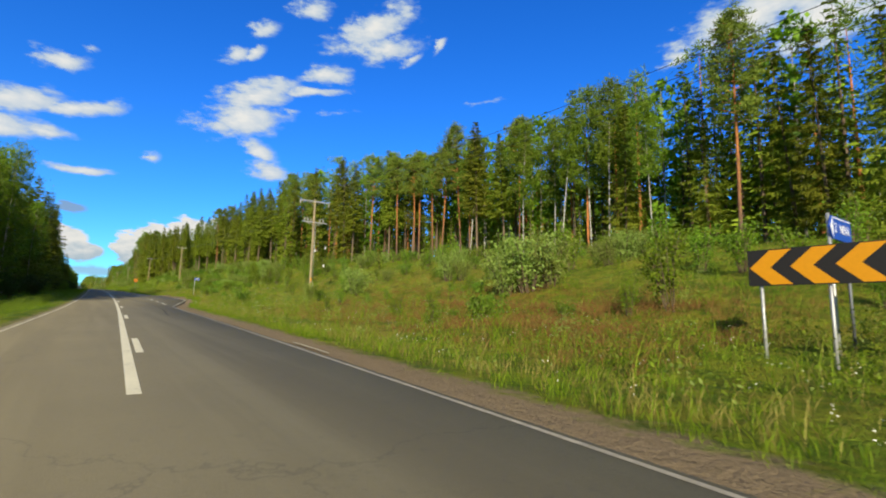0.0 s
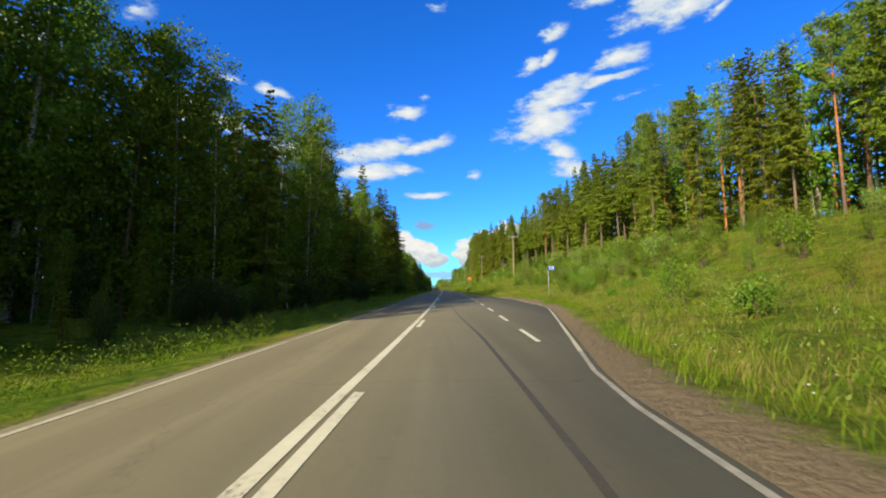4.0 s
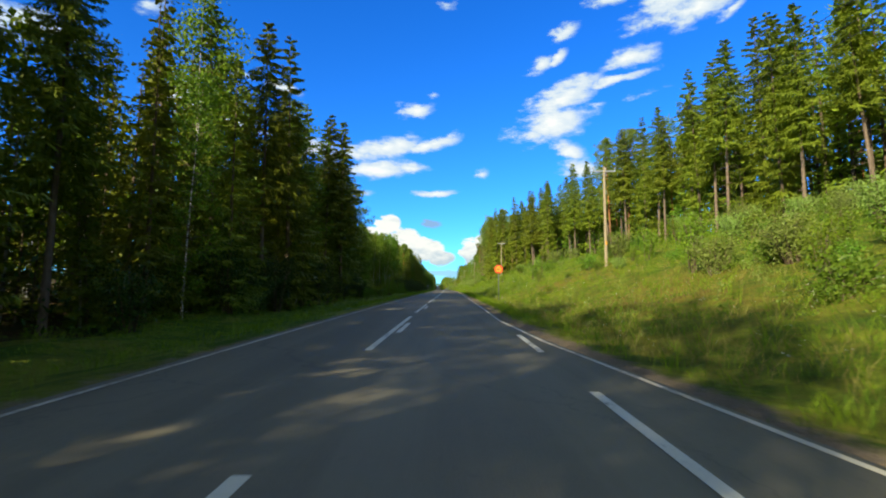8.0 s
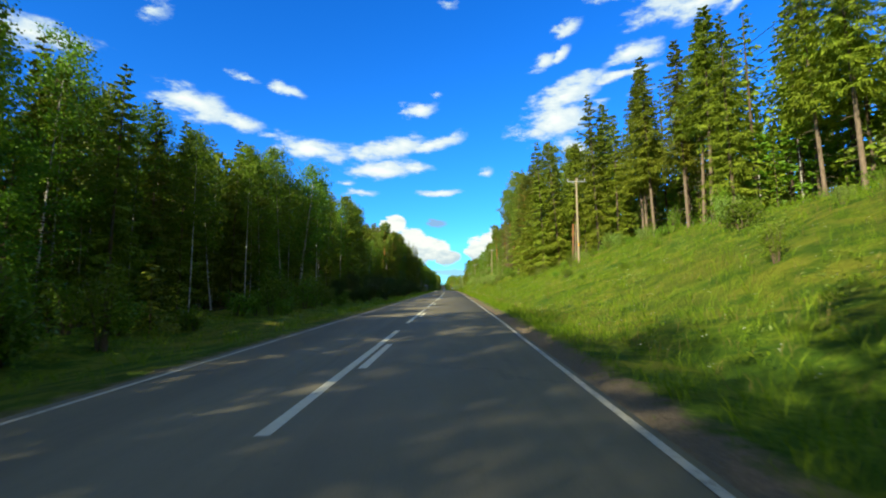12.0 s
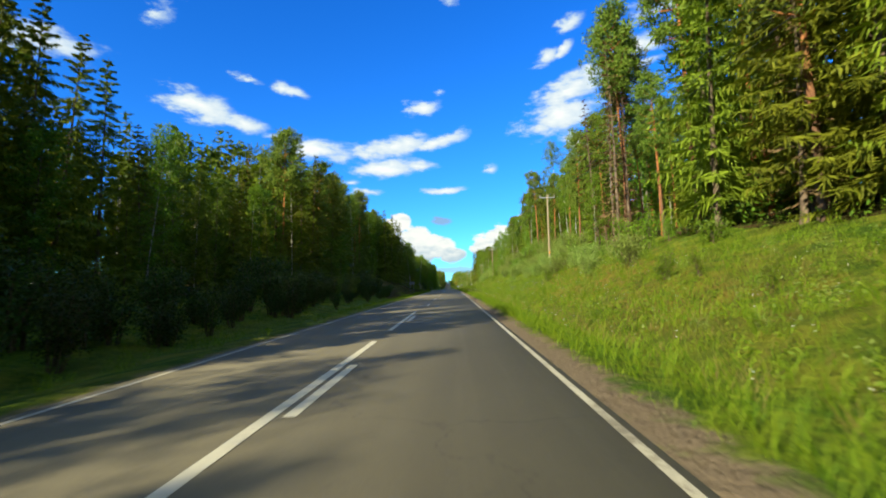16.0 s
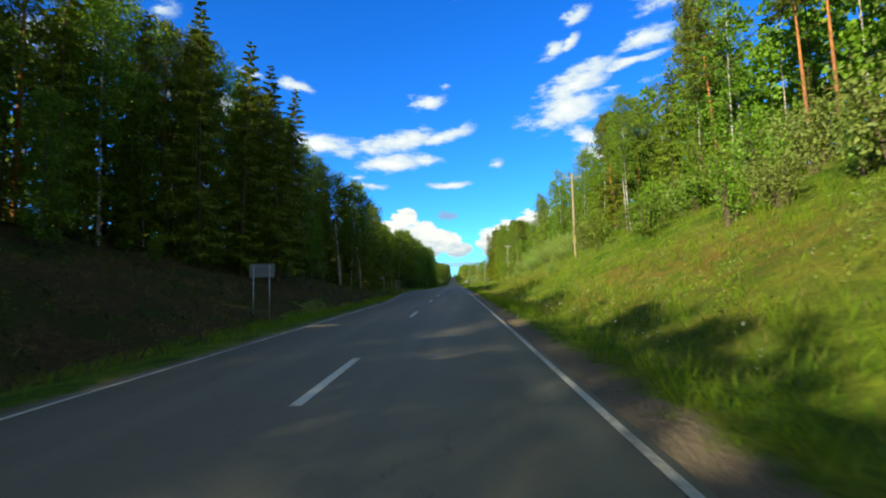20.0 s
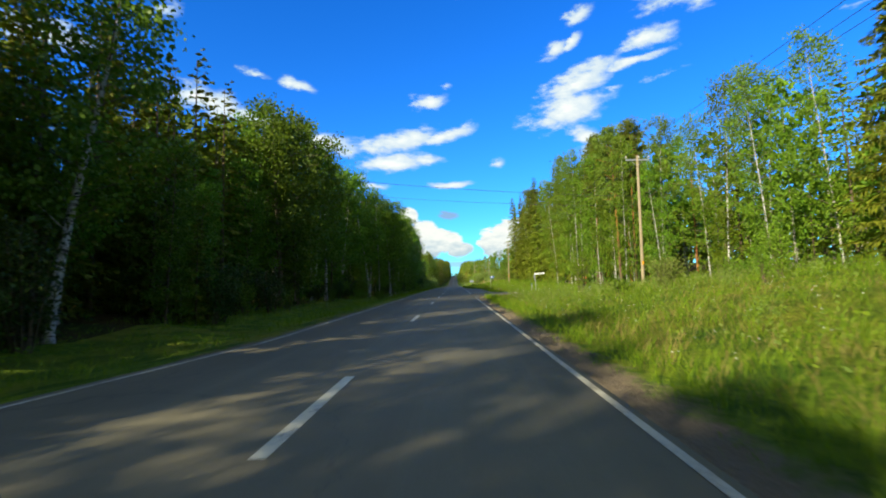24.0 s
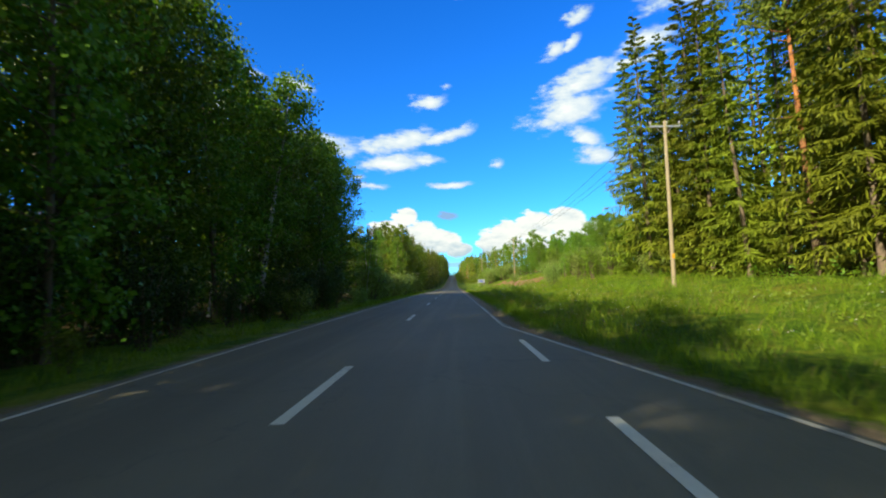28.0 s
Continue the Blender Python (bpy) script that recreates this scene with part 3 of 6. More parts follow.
def joined(pieces):
    """Stack (verts, faces) pairs into one pair."""
    vs, fs, n = [], [], 0
    for v, f in pieces:
        vs.append(v)
        fs.append(f + n)
        n += len(v)
    return np.concatenate(vs), np.concatenate(fs)


def tube(points, radii, sides=7):
    """A tapered tube along points, as quads."""
    points, radii = np.asarray(points, float), np.asarray(radii, float)
    d = np.gradient(points, axis=0)
    d /= np.linalg.norm(d, axis=1)[:, None] + 1e-9
    ref = np.where(np.abs(d[:, 2:3]) > 0.9, np.array([[1.0, 0, 0]]), np.array([[0, 0, 1.0]]))
    u = np.cross(d, ref)
    u /= np.linalg.norm(u, axis=1)[:, None] + 1e-9
    w = np.cross(d, u)
    a = np.arange(sides) * 2 * np.pi / sides
    ring = points[:, None] + radii[:, None, None] * (u[:, None] * np.cos(a)[None, :, None] + w[:, None] * np.sin(a)[None, :, None])
    n = len(points)
    i, j = np.meshgrid(np.arange(n - 1), np.arange(sides), indexing="ij")
    k = (j + 1) % sides
    f = np.stack([i * sides + j, i * sides + k, (i + 1) * sides + k, (i + 1) * sides + j], -1).reshape(-1, 4)
    return ring.reshape(-1, 3), f


def flakes(c, u, v):
    """Pointed four-cornered leaves: middle c, half-length u, half-width v."""
    verts = np.stack([c - u, c + v - 0.1 * u, c + u, c - v - 0.1 * u], 1).reshape(-1, 3)
    return verts, np.arange(len(verts)).reshape(-1, 4)


def part(name, bm, mat, parent, label=""):
    """Link a bmesh or a ready mesh as one object under a thing or a part."""
    if isinstance(bm, bmesh.types.BMesh):
        me = bpy.data.meshes.new(name)
        bm.to_mesh(me)
        bm.free()
        me.materials.append(mat)
    else:
        me = bm
    ob = new(name, me)
    ob.parent = parent
    return tagged(ob, label) if label else ob


def box(x0, x1, y0, y1, z0, z1, bevel=0.0, m=None):
    bm = bmesh.new()
    bmesh.ops.create_cube(bm, size=1)
    bmesh.ops.scale(bm, vec=(x1 - x0, y1 - y0, z1 - z0), verts=bm.verts)
    bmesh.ops.translate(bm, vec=((x0 + x1) / 2, (y0 + y1) / 2, (z0 + z1) / 2), verts=bm.verts)
    if bevel:
        bmesh.ops.bevel(bm, geom=bm.edges[:], offset=bevel, segments=2, affect="EDGES")
    if m:
        bmesh.ops.transform(bm, matrix=m, verts=bm.verts)
    return bm


def rod(r0, r1, z0, z1, sides=12, m=None):
    bm = bmesh.new()
    bmesh.ops.create_cone(bm, cap_ends=True, segments=sides, radius1=r0, radius2=r1, depth=z1 - z0)
    bmesh.ops.translate(bm, vec=(0, 0, (z0 + z1) / 2), verts=bm.verts)
    for f in bm.faces:
        f.smooth = len(f.verts) == 4
    if m:
        bmesh.ops.transform(bm, matrix=m, verts=bm.verts)
    return bm


def prism(points, y0, y1, m=None):
    """A flat outline in x, z given thickness along y."""
    bm = bmesh.new()
    a = [bm.verts.new((x, y0, z)) for x, z in points]
    b = [bm.verts.new((x, y1, z)) for x, z in points]
    bm.faces.new(a)
    bm.faces.new(b[::-1])
    for i in range(len(a)):
        j = (i + 1) % len(a)
        bm.faces.new((a[j], a[i], b[i], b[j]))
    bmesh.ops.recalc_face_normals(bm, faces=bm.faces)
    if m:
        bmesh.ops.transform(bm, matrix=m, verts=bm.verts)
    return bm


def thing(name, label, category, group=""):
    ob = new(name)
    ob.empty_display_size = 0.2
    return tagged(ob, label, category, group)


# ---- land and road ----
L_COLS = np.array([-1600, -700, -320, -160, -90, -60, -45, -36, -30, -26, -22, -19, -16.5, -14.5, -13, -11.5, -10, -9, -8, -7, -6.2, -5.4, -4.6, -4, -3.5, -3.2,
                   0, 3.3, 3.6, 4, 4.4, 4.8, 5.2, 5.7, 6.3, 7, 8, 9, 10, 11, 12, 13, 14, 15.5, 17, 19, 21, 23, 25, 28, 31, 35, 40, 48, 60, 90, 160, 320, 700, 1600.0])
S_ROWS = np.concatenate([np.arange(-900, -200, 100), np.arange(-200, -40, 20), np.arange(-40, 640, 1.5), np.arange(640, 1400, 10), np.arange(1400, 2601, 150)]).astype(float)


def forest_edge_right(s):
    return np.interp(s, (-60, 60, 100, 160, 185, 215, 225, 250, 262, 300, 330, 400, 420, 445, 514, 524, 620, 680, 760, 1300),
                     (36, 37, 30, 29, 21, 19, 15, 15, 15.5, 20, 21, 18, 21, 18, 18, 25, 21, 9, 4.6, 4.2))


def forest_edge_left(s):
    return -np.interp(s, (-60, 25, 48, 62, 74, 125, 142, 158, 190, 215, 252, 280, 315, 345, 370, 400, 440, 452, 500, 640, 760, 1300),
                      (24, 20, 17.5, 13, 9.5, 9, 10, 12, 12.5, 13.2, 16.5, 13.5, 15, 15, 10.5, 10, 10, 6.5, 7.5, 7.5, 4.6, 4.2))


def bare_cut(s, l):
    """The reddish earth laid bare in the low bank."""
    return (s > 534) & (s < 574) & (l > 9.0 + 0.8 * np.sin(s * 0.4)) & (l < 12.8 + 1.2 * np.sin(s * 0.27))


def build_land():
    s, l = np.meshgrid(S_ROWS, L_COLS, indexing="ij")
    er, el = edge_right(s) + 0.2, edge_left(s) - 0.2
    h = land(s, l)
    h = np.where((l < er + 0.3) & (l > el - 0.3), np.minimum(h, -0.04), h)
    h = np.where((l < er - 0.1) & (l > el + 0.1), -0.10, h)
    v = place(s, l, h).reshape(-1, 3)
    n, m = s.shape
    i, j = np.meshgrid(np.arange(n - 1), np.arange(m - 1), indexing="ij")
    f = np.stack([i * m + j, i * m + j + 1, (i + 1) * m + j + 1, (i + 1) * m + j], -1).reshape(-1, 4)
    sc, lc = (s[:-1, :-1] + s[1:, 1:]) / 2, (l[:-1, :-1] + l[1:, 1:]) / 2
    wood = (lc > forest_edge_right(sc) + 1) | (lc < forest_edge_left(sc) - 0.5) | ((sc > 286) & (sc < 380) & (lc < -6.6 - 1.2 * np.sin(sc * 0.21)))
    soil = bare_cut(sc, lc)
    index = np.where(wood, 1, np.where(soil, 2, 0)).ravel()
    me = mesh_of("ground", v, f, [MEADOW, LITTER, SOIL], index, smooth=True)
    wide = np.where(l > 0, np.interp(s, (35, 70), (1.7, 1.0)), 0.65)
    off = np.where(l > 0, l - edge_right(s), edge_left(s) - l)
    bare = np.where(s < 640, np.clip(1.15 - off / wide, 0, 1), 0)
    me.attributes.new("bare", "FLOAT", "POINT").data.foreach_set("value", bare.ravel().astype(np.float32))
    dry = 0.30 * np.clip((118 - s) / 30, 0, 1) * (l > 0)
    for s0, l0, rs, rl in ((22, 15, 14, 7), (34, 22, 10, 5), (10, 13, 7, 5), (101, 9, 8, 3), (119, 10, 9, 4), (246, 9.5, 8, 3), (236, 8, 5, 2), (352, 8, 12, 3), (375, 8, 12, 3), (322, 9, 7, 3), (546, 18, 16, 5)):
        dry = np.maximum(dry, np.exp(-((s - s0) / rs) ** 2 - ((l - l0) / rl) ** 2))
    me.attributes.new("dry", "FLOAT", "POINT").data.foreach_set("value", dry.ravel().astype(np.float32))
    ob = new("ground", me)
    tagged(ob, "grassy roadside banks and mossy forest floor along the road", "ground", kind="structure")


def strip(name, s, l0, l1, h, mat, label, category, kind="structure", parent=None, thick=0.0):
    """A ribbon along the road between two borders; thick: how far its sides reach down."""
    s = np.asarray(s, float)
    l0, l1 = np.broadcast_to(l0, s.shape), np.broadcast_to(l1, s.shape)
    rows = [place(s, l0, h), place(s, l1, h)]
    if thick:
        rows = [place(s, l0 - 0.06, h - thick)] + rows + [place(s, l1 + 0.06, h - thick)]
    v = np.stack(rows, 1).reshape(-1, 3)
    k, n = len(rows), len(s)
    i, j = np.meshgrid(np.arange(n - 1), np.arange(k - 1), indexing="ij")
    f = np.stack([i * k + j, i * k + j + 1, (i + 1) * k + j + 1, (i + 1) * k + j], -1).reshape(-1, 4)
    ob = new(name, mesh_of(name, v, f, [mat]))
    ob.parent = parent
    return tagged(ob, label, category, kind=kind) if label else ob


build_land()
ROAD_S = np.concatenate([np.arange(-300, 640, 1.5), np.arange(640, 1330, 8)])
road_ob = strip("road", ROAD_S, edge_left(ROAD_S) - 0.2, edge_right(ROAD_S) + 0.12, 0.0, ASPHALT, "worn grey asphalt country road with bus bays", "road", thick=0.12)


def side_road(name, l0, l1, s0, s1, flare, label):
    l = np.concatenate([np.linspace(l0, l0 + math.copysign(9, l1 - l0), 10), np.linspace(l0 + math.copysign(12, l1 - l0), l1, 14)])
    a = np.abs(l - l0)
    w = flare * np.clip(1 - a / 8, 0, 1) ** 2
    rows = [(s0 - w) + (s1 - s0 + 2 * w) * k for k in np.linspace(0, 1, 7)]
    v = np.stack([place(r, l, np.maximum(land(r, l), -0.2 + 0 * l) * np.clip(a / 4, 0, 1) + 0.05 - 0.046 * np.clip(1 - a / 2, 0, 1)) for r in rows], 1).reshape(-1, 3)
    k, n = len(rows), len(l)
    i, j = np.meshgrid(np.arange(n - 1), np.arange(k - 1), indexing="ij")
    f = np.stack([i * k + j, i * k + j + 1, (i + 1) * k + j + 1, (i + 1) * k + j], -1).reshape(-1, 4)
    if l1 < l0:
        f = f[:, ::-1]
    f = f[:, ::-1]
    ob = new(name, mesh_of(name, v, f, [ASPHALT], smooth=True))
    tagged(ob, label, "road", kind="structure")


side_road("side_road", 4.9, 70, 437.5, 443.5, 3.0, "narrow asphalt side road that joins the main road")
side_road("side_road", -3.0, -60, -7, 0, 5.0, "asphalt side road that ends at the main road")


def mark(s0, s1, l, w=0.12, paint=None):
    s = np.linspace(s0, s1, max(2, int((s1 - s0) / 2) + 1))
    lc = l(s) if callable(l) else np.full(s.shape, float(l))
    ob = strip("road_marking", s, lc - w / 2, lc + w / 2, 0.005, paint or PAINT, "", "", parent=road_ob)
    return ob


# edge lines, broken along the bays and at the junctions
mark(-8, 41, edge_right, 0.075, FADED_PAINT)
mark(41, 429, lambda s: np.where(s > 400, 2.94, edge_right(s)), 0.085, WORN_PAINT)
mark(446.5, 488, edge_right, 0.085, WORN_PAINT)
mark(488, 900, edge_right, 0.085, WORN_PAINT)
mark(7, 900, edge_left, 0.085, WORN_PAINT)
mark(-300, -16, edge_left, 0.085, WORN_PAINT)
mark(-300, -8.5, edge_right, 0.085, WORN_PAINT)
for k in range(9):
    mark(42.6 + 6.1 * k, 45.5 + 6.1 * k, 2.94, 0.12)
for k in range(1, 9):
    mark(435.2 + 5.83 * k, 438.0 + 5.83 * k, 2.97, 0.12)
for k in range(9):
    mark(342 + 5.8 * k, 344.8 + 5.8 * k, -2.70, 0.11, WORN_PAINT)
# middle of the road: short dashes all the way, a long line beside them on the first stretch
for k in range(-6, 72):
    if k >= 1 or k < -1:
        mark(12 * k - 1.26, 12 * k + 1.74, 0.0, 0.13)
mark(6.6, 84, -0.2, 0.15)
for k in range(8, 21):
    mark(12 * k - 4.5, 12 * k + 4.9, -0.2, 0.13)
# an old patch line in the gravel and the tyre marks
for a, b, l in ((9.6, 12.0, 3.24), (23.0, 23.4, 3.23)):
    mark(a, b, l, 0.05, WORN_PAINT)
SKID_S = np.array([26.2, 25.4, 25.9, 27.3, 29.5, 34.6, 43.4, 52, 60.2, 62.6, 66.4])
SKID_L = np.array([2.35, 1.95, 1.7, 1.68, 1.85, 2.05, 1.78, 1.3, 1.02, 0.85, 0.6])


def skid():
    u = np.linspace(0, len(SKID_S) - 1, 60)
    q = np.arange(len(SKID_S))
    p = place(np.interp(u, q, SKID_S), np.interp(u, q, SKID_L), 0.004)
    d = np.gradient(p, axis=0)
    d /= np.linalg.norm(d, axis=1)[:, None]
    n = np.stack([-d[:, 1], d[:, 0], 0 * d[:, 0]], -1) * (0.038 * np.clip((60 - np.arange(60)) / 25, 0.3, 1)[:, None])
    v = np.stack([p - n, p + n], 1).reshape(-1, 3)
    i = np.arange(len(p) - 1) * 2
    ob = new("tyre_mark", mesh_of("tyre_mark", v, np.stack([i + 1, i, i + 2, i + 3], -1), [RUBBER]))
    ob.parent = road_ob


skid()

# ---- trees ----
rng = np.random.default_rng(7)


def unit(v):
    return v / (np.linalg.norm(v, axis=-1, keepdims=True) + 1e-9)


def stem(h, r, bend=0.3, sides=8, top=1.0):
    z = np.array([-0.4, 0.0, 0.35, 1.2, 0.15 * h, 0.3 * h, 0.5 * h, 0.7 * h, 0.85 * h, h * top])
    k = rng.normal(0, bend, 2)
    q = rng.uniform(0, 6.28, 2)
    x = k[0] * np.sin(z / h * 3 + q[0]) - k[0] * np.sin(q[0])
    y = k[1] * np.sin(z / h * 3 + q[1]) - k[1] * np.sin(q[1])
    w = r * np.array([1.6, 1.45, 1.12, 1.0, 0.9, 0.78, 0.58, 0.36, 0.2, 0.03])
    return np.stack([x, y, z], -1), w


def on_stem(p, z):
    return np.stack([np.interp(z, p[:, 2], p[:, i]) for i in range(3)], -1)


def sprays(base, out, length, droop, steps, width, twig, hang):
    """Flat drooping conifer branches: an axis with twigs to both sides. One row each of base, out (level unit), length."""
    n = len(base)
    t = np.linspace(0.12, 1.0, steps)[None, :, None]
    L = length[:, None, None]
    d = droop[:, None, None]
    axis = base[:, None] + out[:, None] * L * t + np.array([0, 0, 1.0]) * L * (-d * t + 0.45 * d * t ** 2.6)
    side = np.stack([-out[:, 1], out[:, 0], 0 * out[:, 0]], -1)[:, None]
    quads = []
    for sgn in (-1, 1):
        ang = rng.uniform(0.6, 1.1, (n, steps, 1))
        ln = twig * L * (1.05 - 0.75 * t) * rng.uniform(0.6, 1.25, (n, steps, 1)) + 0.12
        dirn = out[:, None] * np.cos(ang) + sgn * side * np.sin(ang)
        dirn = dirn + np.array([0, 0, 1.0]) * rng.uniform(-0.75, 0.0, (n, steps, 1))
        dirn = unit(dirn)
        c = axis + dirn * ln * 0.5
        wv = unit(np.cross(dirn, out[:, None] * 0.4 + np.array([0, 0, 1.0]) + rng.normal(0, 0.45, (n, steps, 3)))) * width * rng.uniform(0.6, 1.3, (n, steps, 1))
        quads.append(flakes(c.reshape(-1, 3), (dirn * ln * 0.55).reshape(-1, 3), wv.reshape(-1, 3)))
    if hang:    # twigs that hang like a curtain below the branch
        ln = twig * L * (0.75 - 0.45 * t) * rng.uniform(0.5, 1.3, (n, steps, 1)) + 0.1
        dirn = unit(out[:, None] * rng.uniform(0.0, 0.5, (n, steps, 1)) + rng.normal(0, 0.22, (n, steps, 3)) + np.array([0, 0, -1.0]))
        c = axis + dirn * ln * 0.5
        wv = unit(np.cross(dirn, rng.normal(0, 1, (n, steps, 3)))) * width * rng.uniform(0.6, 1.2, (n, steps, 1))
        quads.append(flakes(c.reshape(-1, 3), (dirn * ln * 0.55).reshape(-1, 3), wv.reshape(-1, 3)))
    tip = unit(out + np.array([0, 0, -0.15]))
    quads.append(flakes(axis[:, -1], tip * length[:, None] * 0.12 + 0, side[:, 0] * width))
    return joined(quads)


def spruce(h, r, bare, whorls, per, steps, width=0.13, dead=True, hang=False):
    """Crown and stem of a spruce; bare: the share of the stem below the living crown."""
    p, w = stem(h, 0.0075 * h + 0.02, 0.12)
    z = np.sort(np.concatenate([np.linspace(bare * h, h * 0.985, whorls * per) + rng.uniform(-0.2, 0.2, whorls * per)]))
    z = np.clip(z, bare * h, h * 0.99)
    up = (z - bare * h) / (h * (1 - bare))
    a = np.arange(len(z)) * 2.4 + rng.uniform(-0.5, 0.5, len(z))
    out = np.stack([np.cos(a), np.sin(a), 0 * a], -1)
    length = r * (np.clip(1 - up, 0, 1) ** 0.80 * (0.75 + 0.25 * np.minimum(1, up / 0.12))) * rng.uniform(0.62, 1.15, len(z)) + 0.16
    droop = np.where(up < 0.75, rng.uniform(0.35, 0.75, len(z)), rng.uniform(-0.45, 0.15, len(z)))
    cv, cf = sprays(on_stem(p, z), out, length, droop, steps, width, 0.40 if hang else 0.34, hang)
    pieces = [tube(p, w)]
    if dead and bare > 0.08:
        for zz in np.arange(0.06 * h, bare * h, 0.55):
            for q in rng.uniform(0, 6.28, 2):
                b = on_stem(p, zz + rng.uniform(-.2, .2))
                ln = rng.uniform(0.3, 1.3)
                pieces.append(tube([b, b + np.array([np.cos(q), np.sin(q), -0.15]) * ln * .6, b + np.array([np.cos(q), np.sin(q), -0.35]) * ln], [0.02, 0.013, 0.004], 3))
    return joined(pieces), (cv, cf)


def tufts(c, n, size, up=0.35):
    """Bunches of needles round the points c."""
    c = np.repeat(c, n, 0)
    d = unit(rng.normal(0, 1, c.shape) + np.array([0, 0, up]))
    ln = size * rng.uniform(0.5, 1.1, (len(c), 1))
    wv = unit(np.cross(d, rng.normal(0, 1, c.shape))) * size * 0.11
    return flakes(c + d * ln * 0.6 + rng.normal(0, size * 0.35, c.shape), d * ln * 0.6, wv)


def pine(h, r, start, limbs, per, needles, size=0.42):
    p, w = stem(h, 0.0075 * h + 0.025, 0.25)
    pieces, knots = [tube(p, w)], []
    for k in range(limbs):
        up = (k + rng.uniform(0, 1)) / limbs
        z = h * (start + (0.985 - start) * up)
        a = k * 2.4 + rng.uniform(-0.6, 0.6)
        ln = r * (np.sin(np.pi * (0.22 + 0.72 * up)) ** 0.8) * rng.uniform(0.55, 1.1)
        rise = rng.uniform(-0.1, 0.35) + 0.35 * up
        b = on_stem(p, z)
        o = np.array([np.cos(a), np.sin(a), 0])
        t = np.array([0, 0.35, 0.7, 1.0])[:, None]
        line = b + o * ln * t + np.array([0, 0, 1]) * ln * (rise * t + 0.15 * t ** 2) + rng.normal(0, 0.08, (4, 3)) * t
        pieces.append(tube(line, [0.03 + 0.012 * ln, 0.026 + 0.006 * ln, 0.018, 0.008], 4))
        for q in range(per):
            u = rng.uniform(0.38, 1.05)
            knots.append(b + o * ln * u + np.array([0, 0, ln * (rise * u + 0.15 * u * u) + 0.12]) + rng.normal(0, 0.32, 3) * np.array([1, 1, 0.55]))
    for zz in np.arange(0.25 * h, start * h, 1.0):
        q = rng.uniform(0, 6.28)
        b = on_stem(p, zz)
        ln = rng.uniform(0.3, 1.2)
        pieces.append(tube([b, b + np.array([np.cos(q), np.sin(q), 0.0]) * ln * .5, b + np.array([np.cos(q), np.sin(q), 0.1]) * ln], [0.025, 0.015, 0.005], 3))
    return joined(pieces), tufts(np.array(knots), needles, size)


def leafy(h, r, start, limbs, strands, leaves, size, hang, thick=0.0034, bend=0.45, shape=0.8):
    """A leaf tree: limbs rise and bend over, thin strands carry the leaves. hang: how far the strands droop."""
    p, w = stem(h, thick * h + 0.02, bend, top=0.97)
    pieces, base, dirs, lens = [tube(p, w)], [], [], []
    for k in range(limbs):
        up = (k + rng.uniform(0, 1)) / limbs
        z = h * (start + (0.93 - start) * up)
        a = k * 2.4 + rng.uniform(-0.7, 0.7)
        ln = r * (np.sin(np.pi * (0.16 + 0.80 * up)) ** shape) * rng.uniform(0.6, 1.1)
        rise = rng.uniform(0.45, 0.95)
        b = on_stem(p, z)
        o = np.array([np.cos(a), np.sin(a), 0])
        t = np.linspace(0, 1, 5)[:, None]
        line = b + o * ln * t + np.array([0, 0, 1]) * ln * (rise * t - 0.3 * t ** 2) + rng.normal(0, 0.06, (5, 3)) * t
        pieces.append(tube(line, np.linspace(0.012 + 0.008 * ln, 0.005, 5), 4))
        for q in range(strands):
            u = rng.uniform(0.25, 1.0)
            b2 = b + o * ln * u + np.array([0, 0, ln * (rise * u - 0.3 * u * u)])
            base.append(b2)
            dirs.append(unit(o * rng.uniform(-0.2, 0.9) + rng.normal(0, 0.75, 3) + np.array([0, 0, 0.25])))
            lens.append(rng.uniform(0.35, 1.0) * (0.5 + 0.16 * r))
    base, dirs, lens = np.array(base), np.array(dirs), np.array(lens)
    t = np.linspace(0.1, 1.0, leaves)[None, :, None]
    c = base[:, None] + dirs[:, None] * lens[:, None, None] * t - np.array([0, 0, 1.0]) * hang * lens[:, None, None] * t ** 2
    c = (c + rng.normal(0, 0.26, c.shape)).reshape(-1, 3)
    d = unit(rng.normal(0, 1, c.shape) + np.array([0, 0, -0.8]))
    n = unit(np.cross(d, rng.normal(0, 1, c.shape)))
    s = size * rng.uniform(0.6, 1.3, (len(c), 1))
    return joined(pieces), flakes(c, d * s * 0.6, n * s * 0.45)


